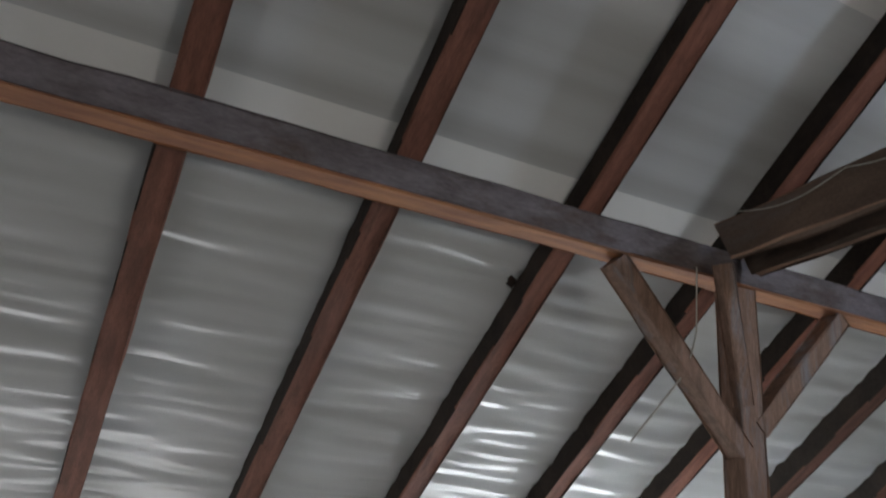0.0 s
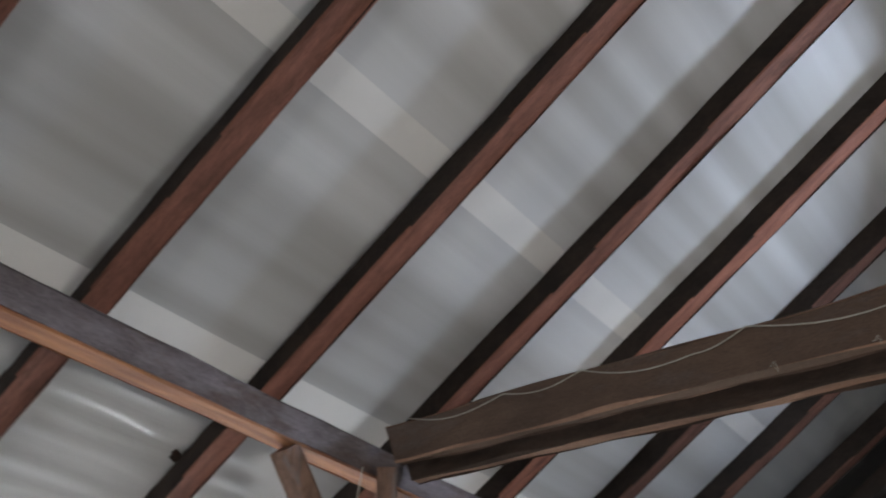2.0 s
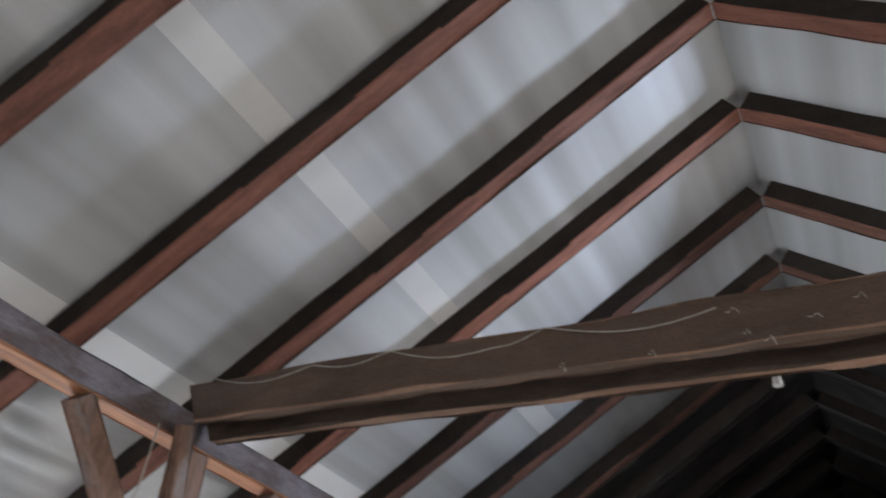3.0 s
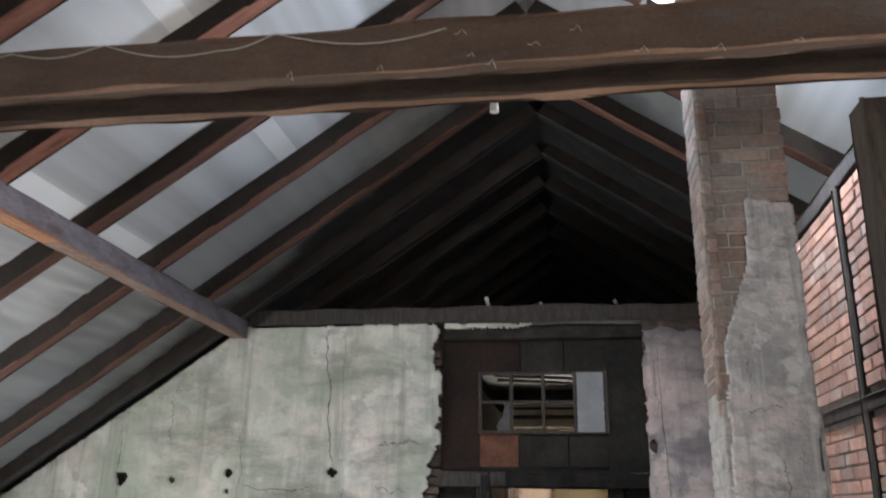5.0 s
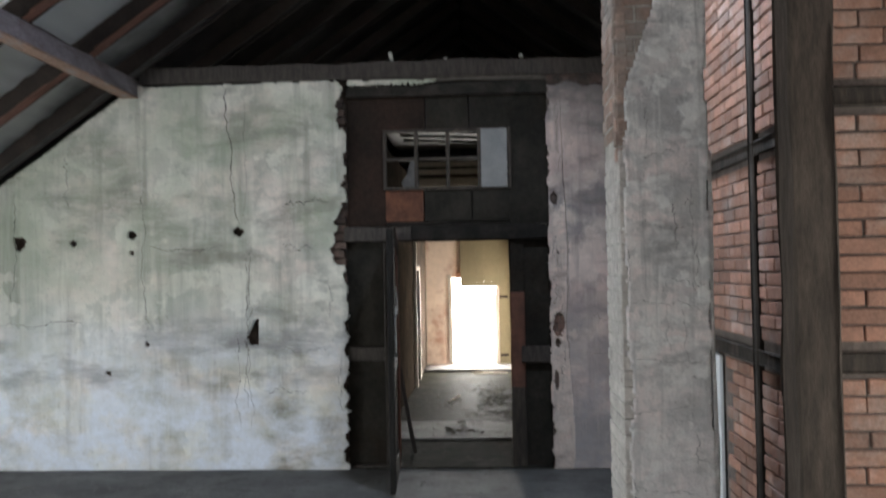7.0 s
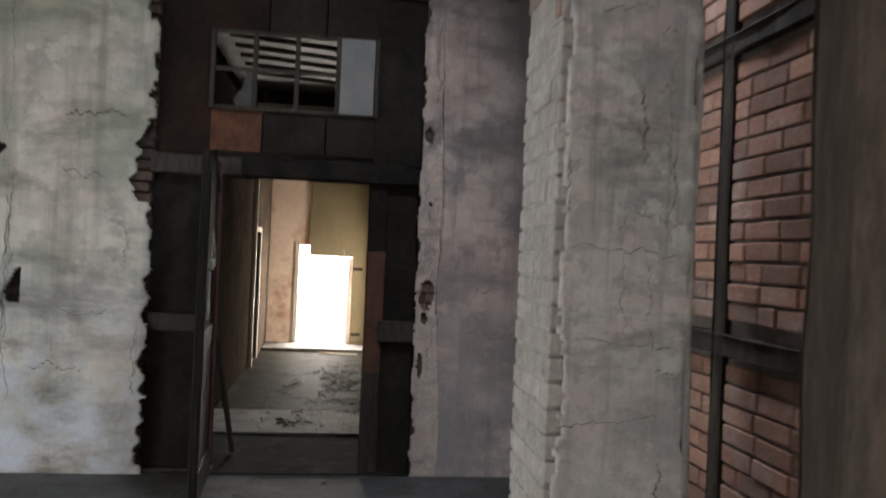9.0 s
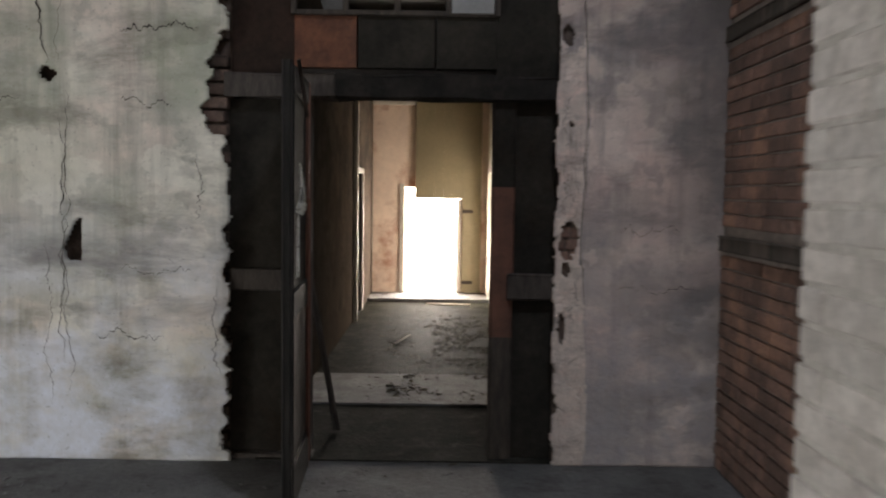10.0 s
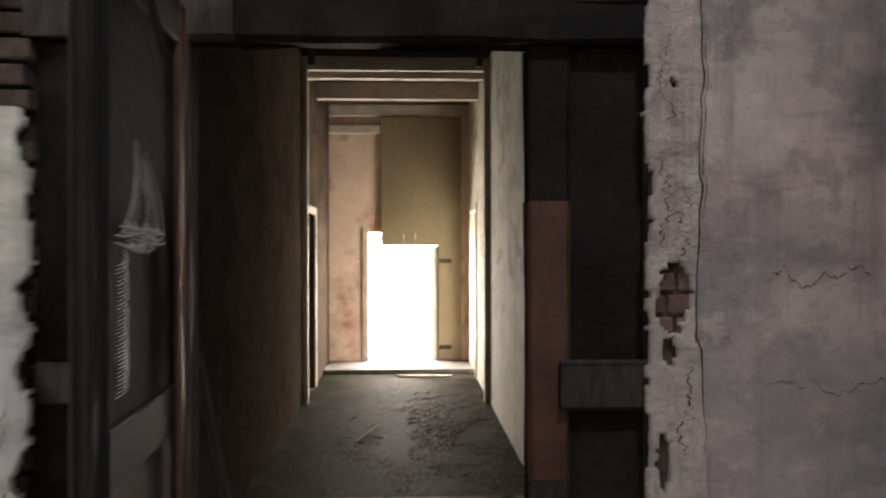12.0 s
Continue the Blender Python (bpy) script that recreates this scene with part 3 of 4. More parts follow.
# ---- truss: post, braces, double tie ----
POST_Y = 3.47
truss = holder("roof_truss", "old brown timber truss of post, braces and paired tie planks", "truss", at=(PX - 0.08, POST_Y, 0))
part("post", bm_beam((PX - 0.08, POST_Y, 0.0), (PX - 0.08, POST_Y, PZ - 0.003), 0.15, 0.15, up=(1, 0, 0), cuts=20), M_POST, truss, "brown timber post")
part("brace", bm_beam((PX - 0.06, POST_Y - 0.05, PZ - 0.84), (PX - 0.06, POST_Y - 0.80, PZ - 0.03), 0.10, 0.12, up=(1, 0, 0), cuts=8), M_POST, truss, "slanting timber brace")
part("brace", bm_beam((PX - 0.06, POST_Y + 0.05, PZ - 0.72), (PX - 0.06, POST_Y + 0.72, PZ - 0.03), 0.10, 0.12, up=(1, 0, 0), cuts=8), M_POST, truss, "slanting timber brace")
part("brace", bm_beam((PX - 0.02, POST_Y - 0.05, PZ - 0.62), (PX + 0.10, POST_Y - 0.26, PZ + 0.03), 0.07, 0.09, up=(0, 1, 0), cuts=8), M_POST, truss, "short grey strut")
TIE_Z0, TIE_Z1 = 3.46, 3.67
for y0, x0 in ((3.20, -2.88), (3.435, -2.98)):
    tb = bm_beam((x0, y0, (TIE_Z0 + TIE_Z1) / 2), (3.4, y0, (TIE_Z0 + TIE_Z1) / 2), 0.075, TIE_Z1 - TIE_Z0, cuts=60, worn=0.014)
    for v in tb.verts:
        if v.co.x < x0 + 0.02 and v.co.z > TIE_Z0 + 0.1:
            v.co.x -= 0.09
    tb.normal_update()
    # Light from below is painted in: undersides brighter, the rear plank darker.
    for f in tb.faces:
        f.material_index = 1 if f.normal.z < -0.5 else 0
    tie = part("tie_plank", tb, M_TIE if y0 < 3.3 else M_TIE_BACK, truss, "long brown tie plank with bounce light painted on its underside")
    tie.data.materials.append(M_TIE_LIT)

# ---- cross wall ----
OP0, OP1 = -1.14, 0.70               # opening in the masonry
WALL_T = 0.30


def gable_top(x):
    return min(3.55, under(x) - 0.02)


bms = []
for x0, x1 in ((EAVE_X, PX - 0.2), (PX - 0.2, -1.5), (-1.5, OP0), (OP1, 2.55), (2.55, EAST)):
    b = bm_box(x0, x1, WALL_Y + (0.12 if x1 < 0 else 0.03), WALL_Y + WALL_T, 0, 1)
    for v in b.verts:
        v.co.z = v.co.z * gable_top(v.co.x)
    bms.append(b)
wall_north = structure("wall_north", join(*bms), M_RUBBLE, "bare masonry core of the cross wall", "wall")
HOLES = [(-4.218, 2.104, 0.05), (-3.697, 2.10, 0.026), (-3.141, 2.162, 0.034), (-3.149, 1.995, 0.020), (-2.139, 2.173, 0.036), (-3.003, 1.149, 0.020), (-3.373, 0.894, 0.020)]


def plaster_left(a, b):
    x = EAVE_X + a
    if b > gable_top(x) - 0.01 + wob(x, 2, 0.01):
        return False
    edge = OP0 + 0.01 - abs(wob(b * 0.8, 11, 0.11)) - max(0, wob(b * 2.3, 13, 0.05)) - (0.065 if 1.85 < b < 2.42 else 0) * (0.6 + wob(b, 21, 0.7)) - (0.03 if b > 3.1 else 0)
    if x > edge:
        return False
    for hx, hz, r in HOLES:
        if math.hypot(x - hx, b - hz) < 1.25 * r * (1 + 0.5 * noise.noise(Vector((x * 20, b * 20, 1)))):
            return False
    if -2.065 + 0.012 * math.sin(b * 40) < x < -1.965 and 1.13 < b < 1.37 - max(0, (-1.99 - x)) * 2.0:
        return False
    return True


tagged(new("plaster_west", mesh("plaster_west", sheet((EAVE_X, WALL_Y + 0.03, 0), (1, 0, 0), (0, 0, 1), (0, -1, 0), OP0 - EAVE_X + 0.03, 3.56, plaster_left, 0.014, 0.03, 0.014, 1.0), M_PLASTER)),
       "stained grey-green lime plaster with cracks, holes and broken edge", "wall", "", "structure")


def split_line(z):
    """Course of the long crack that parts the loose edge strip from the rest."""
    return 0.848 + 0.016 * math.sin(z * 3.4 + 0.6) + wob(z * 1.3, 71, 0.016) - (0.012 if z > 1.65 else 0) + (0.02 if z < 1.15 else 0)


def plaster_right(a, b):
    x = OP1 - 0.04 + a
    if x < OP1 - 0.022 + abs(wob(b * 0.9, 31, 0.045)) + max(0, wob(b * 2.1, 33, 0.03)) or b > 3.45 + wob(x, 5, 0.06):
        return False
    lost = ((0.760, 1.27, 0.052, 0.10), (0.752, 1.12, 0.024, 0.05), (0.765, 1.93, 0.014, 0.022), (0.735, 0.78, 0.022, 0.10), (0.745, 2.42, 0.03, 0.06))
    return not any(((x - cx) / rx) ** 2 + ((b - cz) / rz) ** 2 < 1 + 1.5 * wob(x * 6 + b * 5, 37, 0.5) for cx, cz, rx, rz in lost)


pe_bm = sheet((OP1 - 0.04, WALL_Y + 0.03, 0), (1, 0, 0), (0, 0, 1), (0, -1, 0), 1.0, 3.5, plaster_right, 0.012, 0.03, 0.014, 6.0)
for f in pe_bm.faces:
    c = f.calc_center_median()
    f.material_index = 1 if c.x < split_line(c.z) and c.z < 2.35 + wob(c.x * 4, 73, 0.1) else 0
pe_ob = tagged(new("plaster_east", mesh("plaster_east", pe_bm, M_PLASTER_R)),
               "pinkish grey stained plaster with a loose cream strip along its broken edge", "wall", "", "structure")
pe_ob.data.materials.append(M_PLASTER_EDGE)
for k, (x0, x1) in enumerate(((0.700, 0.768), (0.778, 0.83), (0.70, 0.745), (0.755, 0.825), (0.70, 0.775), (0.785, 0.83))):
    z0 = 1.165 + 0.069 * (k // 2)
    part("brick", bm_box(x0, x1, WALL_Y + 0.012 + 0.003 * (k % 3), WALL_Y + 0.05, z0, z0 + 0.058, 0.005), M_BRICK_B, pe_ob)


edge_rng = random.Random(8)
for k in range(44):
    z0 = 0.01 + 0.0765 * k
    ln = 0.12 if k % 2 else 0.23
    x1 = OP0 - 0.004 - 0.03 * edge_rng.random()
    d = 0.035 + 0.03 * edge_rng.random()
    if edge_rng.random() > 0.18:
        part("brick", bm_box(x1 - ln, x1, WALL_Y + d, WALL_Y + 0.13, z0, z0 + 0.062, 0.006), M_BRICK_D, bpy.data.objects["plaster_west"])


def crack(parent, x, z0, z1, seed, width, lean=0.0, level=False, x1=0.0, course=None):
    """A jagged open crack in the plaster face, as a thin dark ribbon in its surface."""
    bm = bmesh.new()
    n = 70
    prev = None
    for i in range(n + 1):
        f = i / n
        if level:
            px_, pz_ = x + (x1 - x) * f, z0 + wob(f * 2.2, seed, 0.05)
        else:
            px_, pz_ = x + lean * f + wob(f * 2.4, seed, 0.05), z0 + (z1 - z0) * f
        if course:
            px_ = course(pz_) + x
        base = EAVE_X if px_ < 0 else OP1 - 0.04
        sd = 1.0 if px_ < 0 else 6.0
        q = Vector((px_ - base + sd, pz_, sd))
        y = WALL_Y + 0.03 - (0.03 + noise.noise(q * 2.2) * 0.014 + noise.noise(q * 9) * 0.0049) - 0.0035
        w = width * (0.25 + abs(noise.noise(Vector((f * 17, seed, 0))))) * min(1, 8 * f, 8 * (1 - f))
        d = Vector((0, 0, w)) if level else Vector((w, 0, 0))
        c = Vector((px_, y, pz_))
        cur = (bm.verts.new(c - d), bm.verts.new(c + d))
        if prev:
            bm.faces.new((prev[0], prev[1], cur[1], cur[0]))
        prev = cur
    return part("crack", bm, M_CRACK, parent)


pw, pe = bpy.data.objects["plaster_west"], bpy.data.objects["plaster_east"]
for x, z0, z1, sd, w in ((-2.07, 3.5, 2.2, 4, 0.003), (-2.05, 2.1, 0.35, 5, 0.004), (-2.16, 1.3, 0.3, 8, 0.003), (-1.30, 1.75, 1.35, 9, 0.004), (-1.22, 1.0, 0.5, 10, 0.005), (-3.03, 2.7, 1.15, 2, 0.004), (-2.08, 1.95, 0.5, 3, 0.005), (-4.25, 2.6, 1.5, 6, 0.005), (-3.75, 3.0, 2.4, 7, 0.005)):
    crack(pw, x, z0, z1, sd, w)
crack(pw, -2.287, 3.53, 2.19, 1, 0.010, lean=0.14)
for x, x1, z, sd, w in ((-1.75, -1.30, 2.43, 11, 0.010), (-3.0, -2.3, 2.03, 12, 0.008), (-1.75, -1.32, 1.09, 13, 0.004), (-1.75, -1.45, 2.02, 14, 0.006), (-4.4, -3.6, 1.35, 16, 0.007), (-1.9, -1.5, 0.72, 17, 0.006)):
    crack(pw, x, z, z, sd, w, level=True, x1=x1)
for x, z0, z1, sd, w in ((0.74, 2.10, 1.80, 21, 0.004), (0.735, 1.72, 1.42, 22, 0.005), (0.79, 1.62, 1.38, 28, 0.004), (0.80, 1.10, 0.80, 26, 0.005), (0.78, 3.3, 2.6, 23, 0.004)):
    crack(pe, x, z0, z1, sd, w)
crack(pe, 0.0, 3.4, 0.75, 27, 0.006, course=split_line)
crack(pe, 0.012, 2.1, 1.5, 29, 0.003, course=split_line)
for x, x1, z, sd, w in ((1.0, 1.55, 1.02, 24, 0.003), (1.05, 1.4, 1.35, 25, 0.004)):
    crack(pe, x, z, z, sd, w, level=True, x1=x1)
thing("wall_plate", bm_beam((PX + 0.02, WALL_Y + 0.10, 3.625), (2.6, WALL_Y + 0.10, 3.61), 0.24, 0.15, cuts=40, worn=0.02), M_GREYWOOD, "rough grey timber wall plate lying along the wall top", "beam")

for x, w, h in ((-0.70, 0.06, 0.10), (0.49, 0.03, 0.05), (-0.2, 0.03, 0.04)):
    thing("cobweb_tuft", bm_beam((x, WALL_Y + 0.06, 3.695), (x - 0.02, WALL_Y + 0.05, 3.70 + h), w * 0.4, w * 0.5, up=(0, 1, 0), cuts=6, worn=0.03, bevel=0.004), M_COBWEB, "pale dusty cobweb tuft standing on the wall plate", "cobweb", "tufts on the wall plate")


def remnant(a, b):
    return 0.010 + abs(wob(a * 5, 81, 0.05)) < b < 0.078 - abs(wob(a * 4, 83, 0.05))


structure("plaster_remnant", sheet((OP0 + 0.02, WALL_Y + 0.036, 3.475), (1, 0, 0), (0, 0, 1), (0, -1, 0), 0.82, 0.085, remnant, 0.008, 0.028, 0.008, 3.0), M_PLASTER, "broken strip of pale plaster left under the wall plate", "wall")

# ---- timber screen in the opening ----
FY = WALL_Y + 0.04
screen = holder("timber_screen", "dark timber screen with brick-red infill filling the wall opening", "screen", at=(0, FY, 0))
DL, DR, DH = -0.68, 0.32, 2.065
part("sill", bm_box(OP0, DL, FY, FY + 0.12, 0, 0.03, 0.006), M_GREYWOOD, screen)
part("stud", bm_beam((-0.75, FY + 0.06, 0.0), (-0.75, FY + 0.06, 2.06), 0.125, 0.12, up=(0, 1, 0)), M_GREYWOOD, screen, "grey door post")
for z0, z1, m, lab in ((0.0, 0.72, M_DARKWOOD, "dark foot of the door post"), (0.72, 1.58, M_REDEDGE, "red-brown door post"), (1.58, 2.06, M_PANEL, "near-black head of the door post")):
    part("stud", bm_beam((0.40, FY + 0.08, z0), (0.40, FY + 0.08, z1), 0.13, 0.11, up=(0, 1, 0)), m, screen, lab)
part("lintel", bm_beam((OP0 - 0.03, FY + 0.05, 2.13), (-0.552, FY + 0.05, 2.128), 0.14, 0.135, cuts=10, worn=0.012), M_GREYWOOD, screen, "grey-brown end of the timber lintel")
part("lintel", bm_beam((-0.55, FY + 0.055, 2.128), (OP1 + 0.085, FY + 0.05, 2.125), 0.14, 0.135, cuts=24, worn=0.014), M_CHAR, screen, "charred timber lintel")
part("rail", bm_beam((OP0, FY + 0.05, 1.035), (-0.815, FY + 0.05, 1.035), 0.10, 0.125), M_GREYWOOD, screen, "grey rail")
part("rail", bm_beam((0.43, FY + 0.05, 1.015), (OP1, FY + 0.05, 1.015), 0.10, 0.15), M_GREYWOOD, screen, "grey rail")
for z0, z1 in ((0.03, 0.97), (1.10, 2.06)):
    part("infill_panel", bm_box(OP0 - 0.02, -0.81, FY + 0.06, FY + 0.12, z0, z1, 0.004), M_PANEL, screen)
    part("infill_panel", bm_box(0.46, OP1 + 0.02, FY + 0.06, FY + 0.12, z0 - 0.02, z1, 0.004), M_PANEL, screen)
part("head", bm_beam((OP0, FY + 0.06, 3.45), (OP1, FY + 0.06, 3.45), 0.12, 0.12), M_CHAR, screen)
WX0, WX1, WZ0, WZ1 = -0.79, 0.35, 2.53, 3.085
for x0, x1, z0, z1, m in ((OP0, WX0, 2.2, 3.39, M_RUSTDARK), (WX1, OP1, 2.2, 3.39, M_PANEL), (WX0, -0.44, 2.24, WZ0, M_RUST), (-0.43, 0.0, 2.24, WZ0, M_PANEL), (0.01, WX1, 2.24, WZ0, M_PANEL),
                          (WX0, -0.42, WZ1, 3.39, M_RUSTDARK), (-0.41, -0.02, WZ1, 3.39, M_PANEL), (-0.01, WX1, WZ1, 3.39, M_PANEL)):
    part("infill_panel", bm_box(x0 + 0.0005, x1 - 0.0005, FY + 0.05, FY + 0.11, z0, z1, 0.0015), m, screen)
# Unseen boards added behind the panels to block slits of light.
for x0, x1, z0, z1 in ((OP0, WX0, 2.2, 3.39), (WX1, OP1, 2.2, 3.39), (WX0, WX1, 2.2, WZ0), (WX0, WX1, WZ1, 3.39)):
    part("backing_board", bm_box(x0, x1, FY + 0.112, FY + 0.13, z0, z1), M_BLACK, screen)
win = holder("window_frame", "broken three-light transom window with one whitened pane", "window", at=(0, FY + 0.02, WZ0))
for x in (WX0, -0.50, -0.21, 0.076, WX1):
    part("glazing_bar", bm_box(x - 0.016, x + 0.016, FY + 0.02, FY + 0.06, WZ0, WZ1, 0.004), M_DARKWOOD, win)
for z in (WZ0 + 0.012, WZ1 - 0.012):
    part("glazing_bar", bm_box(WX0 + 0.017, WX1 - 0.017, FY + 0.022, FY + 0.058, z - 0.014, z + 0.014, 0.003), M_DARKWOOD, win)
part("glazing_bar", bm_box(WX0 + 0.02, 0.06, FY + 0.024, FY + 0.056, 2.80, 2.825, 0.003), M_DARKWOOD, win)
part("pane", bm_box(0.094, WX1 - 0.02, FY + 0.012, FY + 0.03, WZ0 + 0.01, WZ1 - 0.01, 0.002), M_PANE, win, "whitened pane")
shard = bmesh.new()
vs = [shard.verts.new((x, FY + 0.035, z)) for x, z in ((-0.62, 2.55), (-0.515, 2.55), (-0.515, 2.79), (-0.555, 2.80), (-0.585, 2.68), (-0.64, 2.60))]
fr = bmesh.ops.extrude_face_region(shard, geom=[shard.faces.new(vs)])
bmesh.ops.translate(shard, vec=(0, 0.004, 0), verts=[v for v in fr["geom"] if isinstance(v, bmesh.types.BMVert)])
bmesh.ops.recalc_face_normals(shard, faces=shard.faces)
part("pane", shard, M_DIRTYPANE, win, "jagged broken pane")

# open door leaf, swung towards the hall
leaf = holder("door_leaf", "open grey-brown wooden door leaf with a cobwebbed panel", "door", at=(-0.65, 7.05, 0))
LX, LY0, LY1, LH = -0.70, 7.05, 7.915, 2.13


def swing(bm):
    for v in bm.verts:
        v.co.x += (LY1 - v.co.y) * 0.058
    return bm


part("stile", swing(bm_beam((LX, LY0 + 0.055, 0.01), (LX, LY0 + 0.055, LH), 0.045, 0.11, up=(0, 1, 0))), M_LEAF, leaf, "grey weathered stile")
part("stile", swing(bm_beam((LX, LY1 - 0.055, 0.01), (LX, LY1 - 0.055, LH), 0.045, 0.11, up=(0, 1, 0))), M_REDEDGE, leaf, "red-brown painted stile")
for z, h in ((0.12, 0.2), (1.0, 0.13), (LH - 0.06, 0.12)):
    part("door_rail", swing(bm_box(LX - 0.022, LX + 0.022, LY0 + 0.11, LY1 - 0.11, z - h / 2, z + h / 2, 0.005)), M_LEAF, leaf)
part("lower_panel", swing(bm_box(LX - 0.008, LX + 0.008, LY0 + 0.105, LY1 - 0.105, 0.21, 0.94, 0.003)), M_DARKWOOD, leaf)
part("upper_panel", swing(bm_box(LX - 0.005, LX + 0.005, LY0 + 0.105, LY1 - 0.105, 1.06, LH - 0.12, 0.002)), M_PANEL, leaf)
part("moulding", swing(bm_beam((LX + 0.028, LY1 - 0.17, 0.2), (LX + 0.028, LY1 - 0.17, 1.5), 0.02, 0.025, up=(0, 1, 0))), M_REDEDGE, leaf, "loose red-brown moulding strip")

# ---- pier ----
PX0, PX1, PY0, PY1 = 0.755, 1.19, 4.50, 4.97
pier = structure("pier", bm_box(PX0 + 0.02, PX1 - 0.02, PY0 + 0.02, PY1 - 0.02, 0, under(0.95) + 0.3), M_MORTAR_P, "masonry chimney pier of pale brick under broken plaster", "pier")


def coat_top(a):
    """Upper edge of the plaster on the pier's face: high at one side, eaten away at the other."""
    t = (a - PX0) / (PX1 - PX0)
    head = 0.34 * min(max((t - 0.44) / 0.05, 0), 1) * (1 - 0.45 * max(0.0, t - 0.62))
    return 2.50 + 0.55 * min(max(t / 0.45, 0), 1) + head + wob(a * 2.2, 41, 0.045)


def pier_front(a, b):
    x = PX0 + a
    return b < coat_top(x) and x > PX0 + 0.045 + wob(b * 2.2, 47, 0.022) + 0.4 * abs(wob(b * 7, 48, 0.03)) and x < PX1 - abs(wob(b, 45, 0.016))


def pier_side(a, b):
    return b < 2.35 + wob(a * 4, 51, 0.12)


part("plaster_coat", sheet((PX0, PY0, 0), (1, 0, 0), (0, 0, 1), (0, -1, 0), PX1 - PX0, 3.6, pier_front, 0.012, 0.022, 0.010, 11.0), M_PIER, pier, "cracked grey plaster coat")
part("plaster_coat", sheet((PX1, PY0, 0), (0, 1, 0), (0, 0, 1), (1, 0, 0), PY1 - PY0, 3.3, pier_side, 0.04, 0.018, 0.010, 17.0), M_PIER, pier, "cracked grey plaster coat")


def pier_crack(p, q, seed, width):
    """A crack across the pier's plaster from p to q, as (x, z)."""
    bm = bmesh.new()
    prev = None
    n = 40
    for i in range(n + 1):
        f = i / n
        up_ = abs(q[1] - p[1]) > abs(q[0] - p[0])
        x = p[0] + (q[0] - p[0]) * f + (wob(f * 2.6, seed, 0.022) if up_ else 0)
        z = p[1] + (q[1] - p[1]) * f + (0 if up_ else wob(f * 1.6, seed, 0.025))
        k = Vector((x - PX0 + 11.0, z, 11.0))
        y = PY0 - (0.022 + noise.noise(k * 2.2) * 0.010 + noise.noise(k * 9) * 0.0035) - 0.003
        w = width * (0.2 + 1.4 * abs(noise.noise(Vector((f * 14, seed, 2))))) * min(1, 8 * f, 8 * (1 - f))
        d = Vector((w, 0, 0)) if up_ else Vector((0, 0, w))
        cur = (bm.verts.new(Vector((x, y, z)) - d), bm.verts.new(Vector((x, y, z)) + d))
        if prev:
            bm.faces.new((prev[0], prev[1], cur[1], cur[0]))
        prev = cur
    part("crack", bm, M_CRACK, pier)


for p, q, sd, w in (((0.78, 1.62), (1.17, 1.60), 3, 0.005), ((0.80, 1.36), (1.16, 1.33), 4, 0.005), ((0.95, 1.74), (1.17, 1.70), 5, 0.005),
                    ((0.78, 1.10), (1.12, 1.13), 6, 0.005), ((0.97, 1.75), (0.99, 1.35), 7, 0.004), ((1.05, 1.6), (1.07, 1.3), 8, 0.004), ((0.98, 0.90), (1.18, 0.86), 9, 0.006), ((1.10, 2.2), (1.11, 1.8), 10, 0.004), ((0.80, 0.75), (1.0, 0.72), 12, 0.004), ((0.86, 2.0), (1.1, 1.97), 13, 0.004)):
    pier_crack(p, q, sd, w * 0.34)
crk = random.Random(5)
for k in range(16):
    x0, z0 = PX0 + 0.05 + 0.34 * crk.random(), 0.15 + 2.3 * crk.random()
    if k % 2:
        pier_crack((x0, z0), (min(x0 + 0.06 + 0.16 * crk.random(), PX1 - 0.02), z0 + 0.05 * (crk.random() - 0.5)), 30 + k, 0.0028)
    else:
        pier_crack((x0, z0 + 0.1 + 0.2 * crk.random()), (x0 + 0.03 * (crk.random() - 0.5), z0), 30 + k, 0.0028)

# ---- half-timbered brick wall ----
BX = 1.62                             # its face towards the walk
GAP = (5.88, 6.40, 1.24)              # low opening beside the pier
CY = 4.15                             # face of the return that turns away
frame_wall = structure("wall_east_timber", join(bm_box(BX + 0.02, BX + 0.12, CY + 0.14, GAP[0], 0, 3.66), bm_box(BX + 0.02, BX + 0.12, GAP[0], GAP[1], GAP[2], 3.66), bm_box(BX + 0.02, BX + 0.12, GAP[1], WALL_Y + 0.02, 0, 3.66), bm_box(1.64, EAST, CY + 0.02, CY + 0.12, 0, 3.2)), M_MORTAR, "half-timbered wall with red brick infill between dark timbers", "wall")
part("corner_post", bm_beam((1.54, CY + 0.065, 0), (1.54, CY + 0.065, 3.72), 0.19, 0.19, up=(0, 1, 0), cuts=30, worn=0.01), M_CORNER, frame_wall, "brown timber corner post")
part("top_plate", bm_beam((BX + 0.06, CY + 0.15, 3.73), (BX + 0.06, WALL_Y, 3.73), 0.13, 0.12, cuts=30, worn=0.01), M_GREYWOOD, frame_wall, "timber top plate")
part("stud", bm_beam((BX + 0.03, 5.16, 0), (BX + 0.03, 5.16, 3.67), 0.10, 0.085, up=(0, 1, 0), cuts=24), M_DARKWOOD, frame_wall, "dark stud")
part("stud", bm_beam((BX + 0.03, 6.45, 0), (BX + 0.03, 6.45, 3.67), 0.10, 0.10, up=(0, 1, 0), cuts=24), M_DARKWOOD, frame_wall, "dark stud")
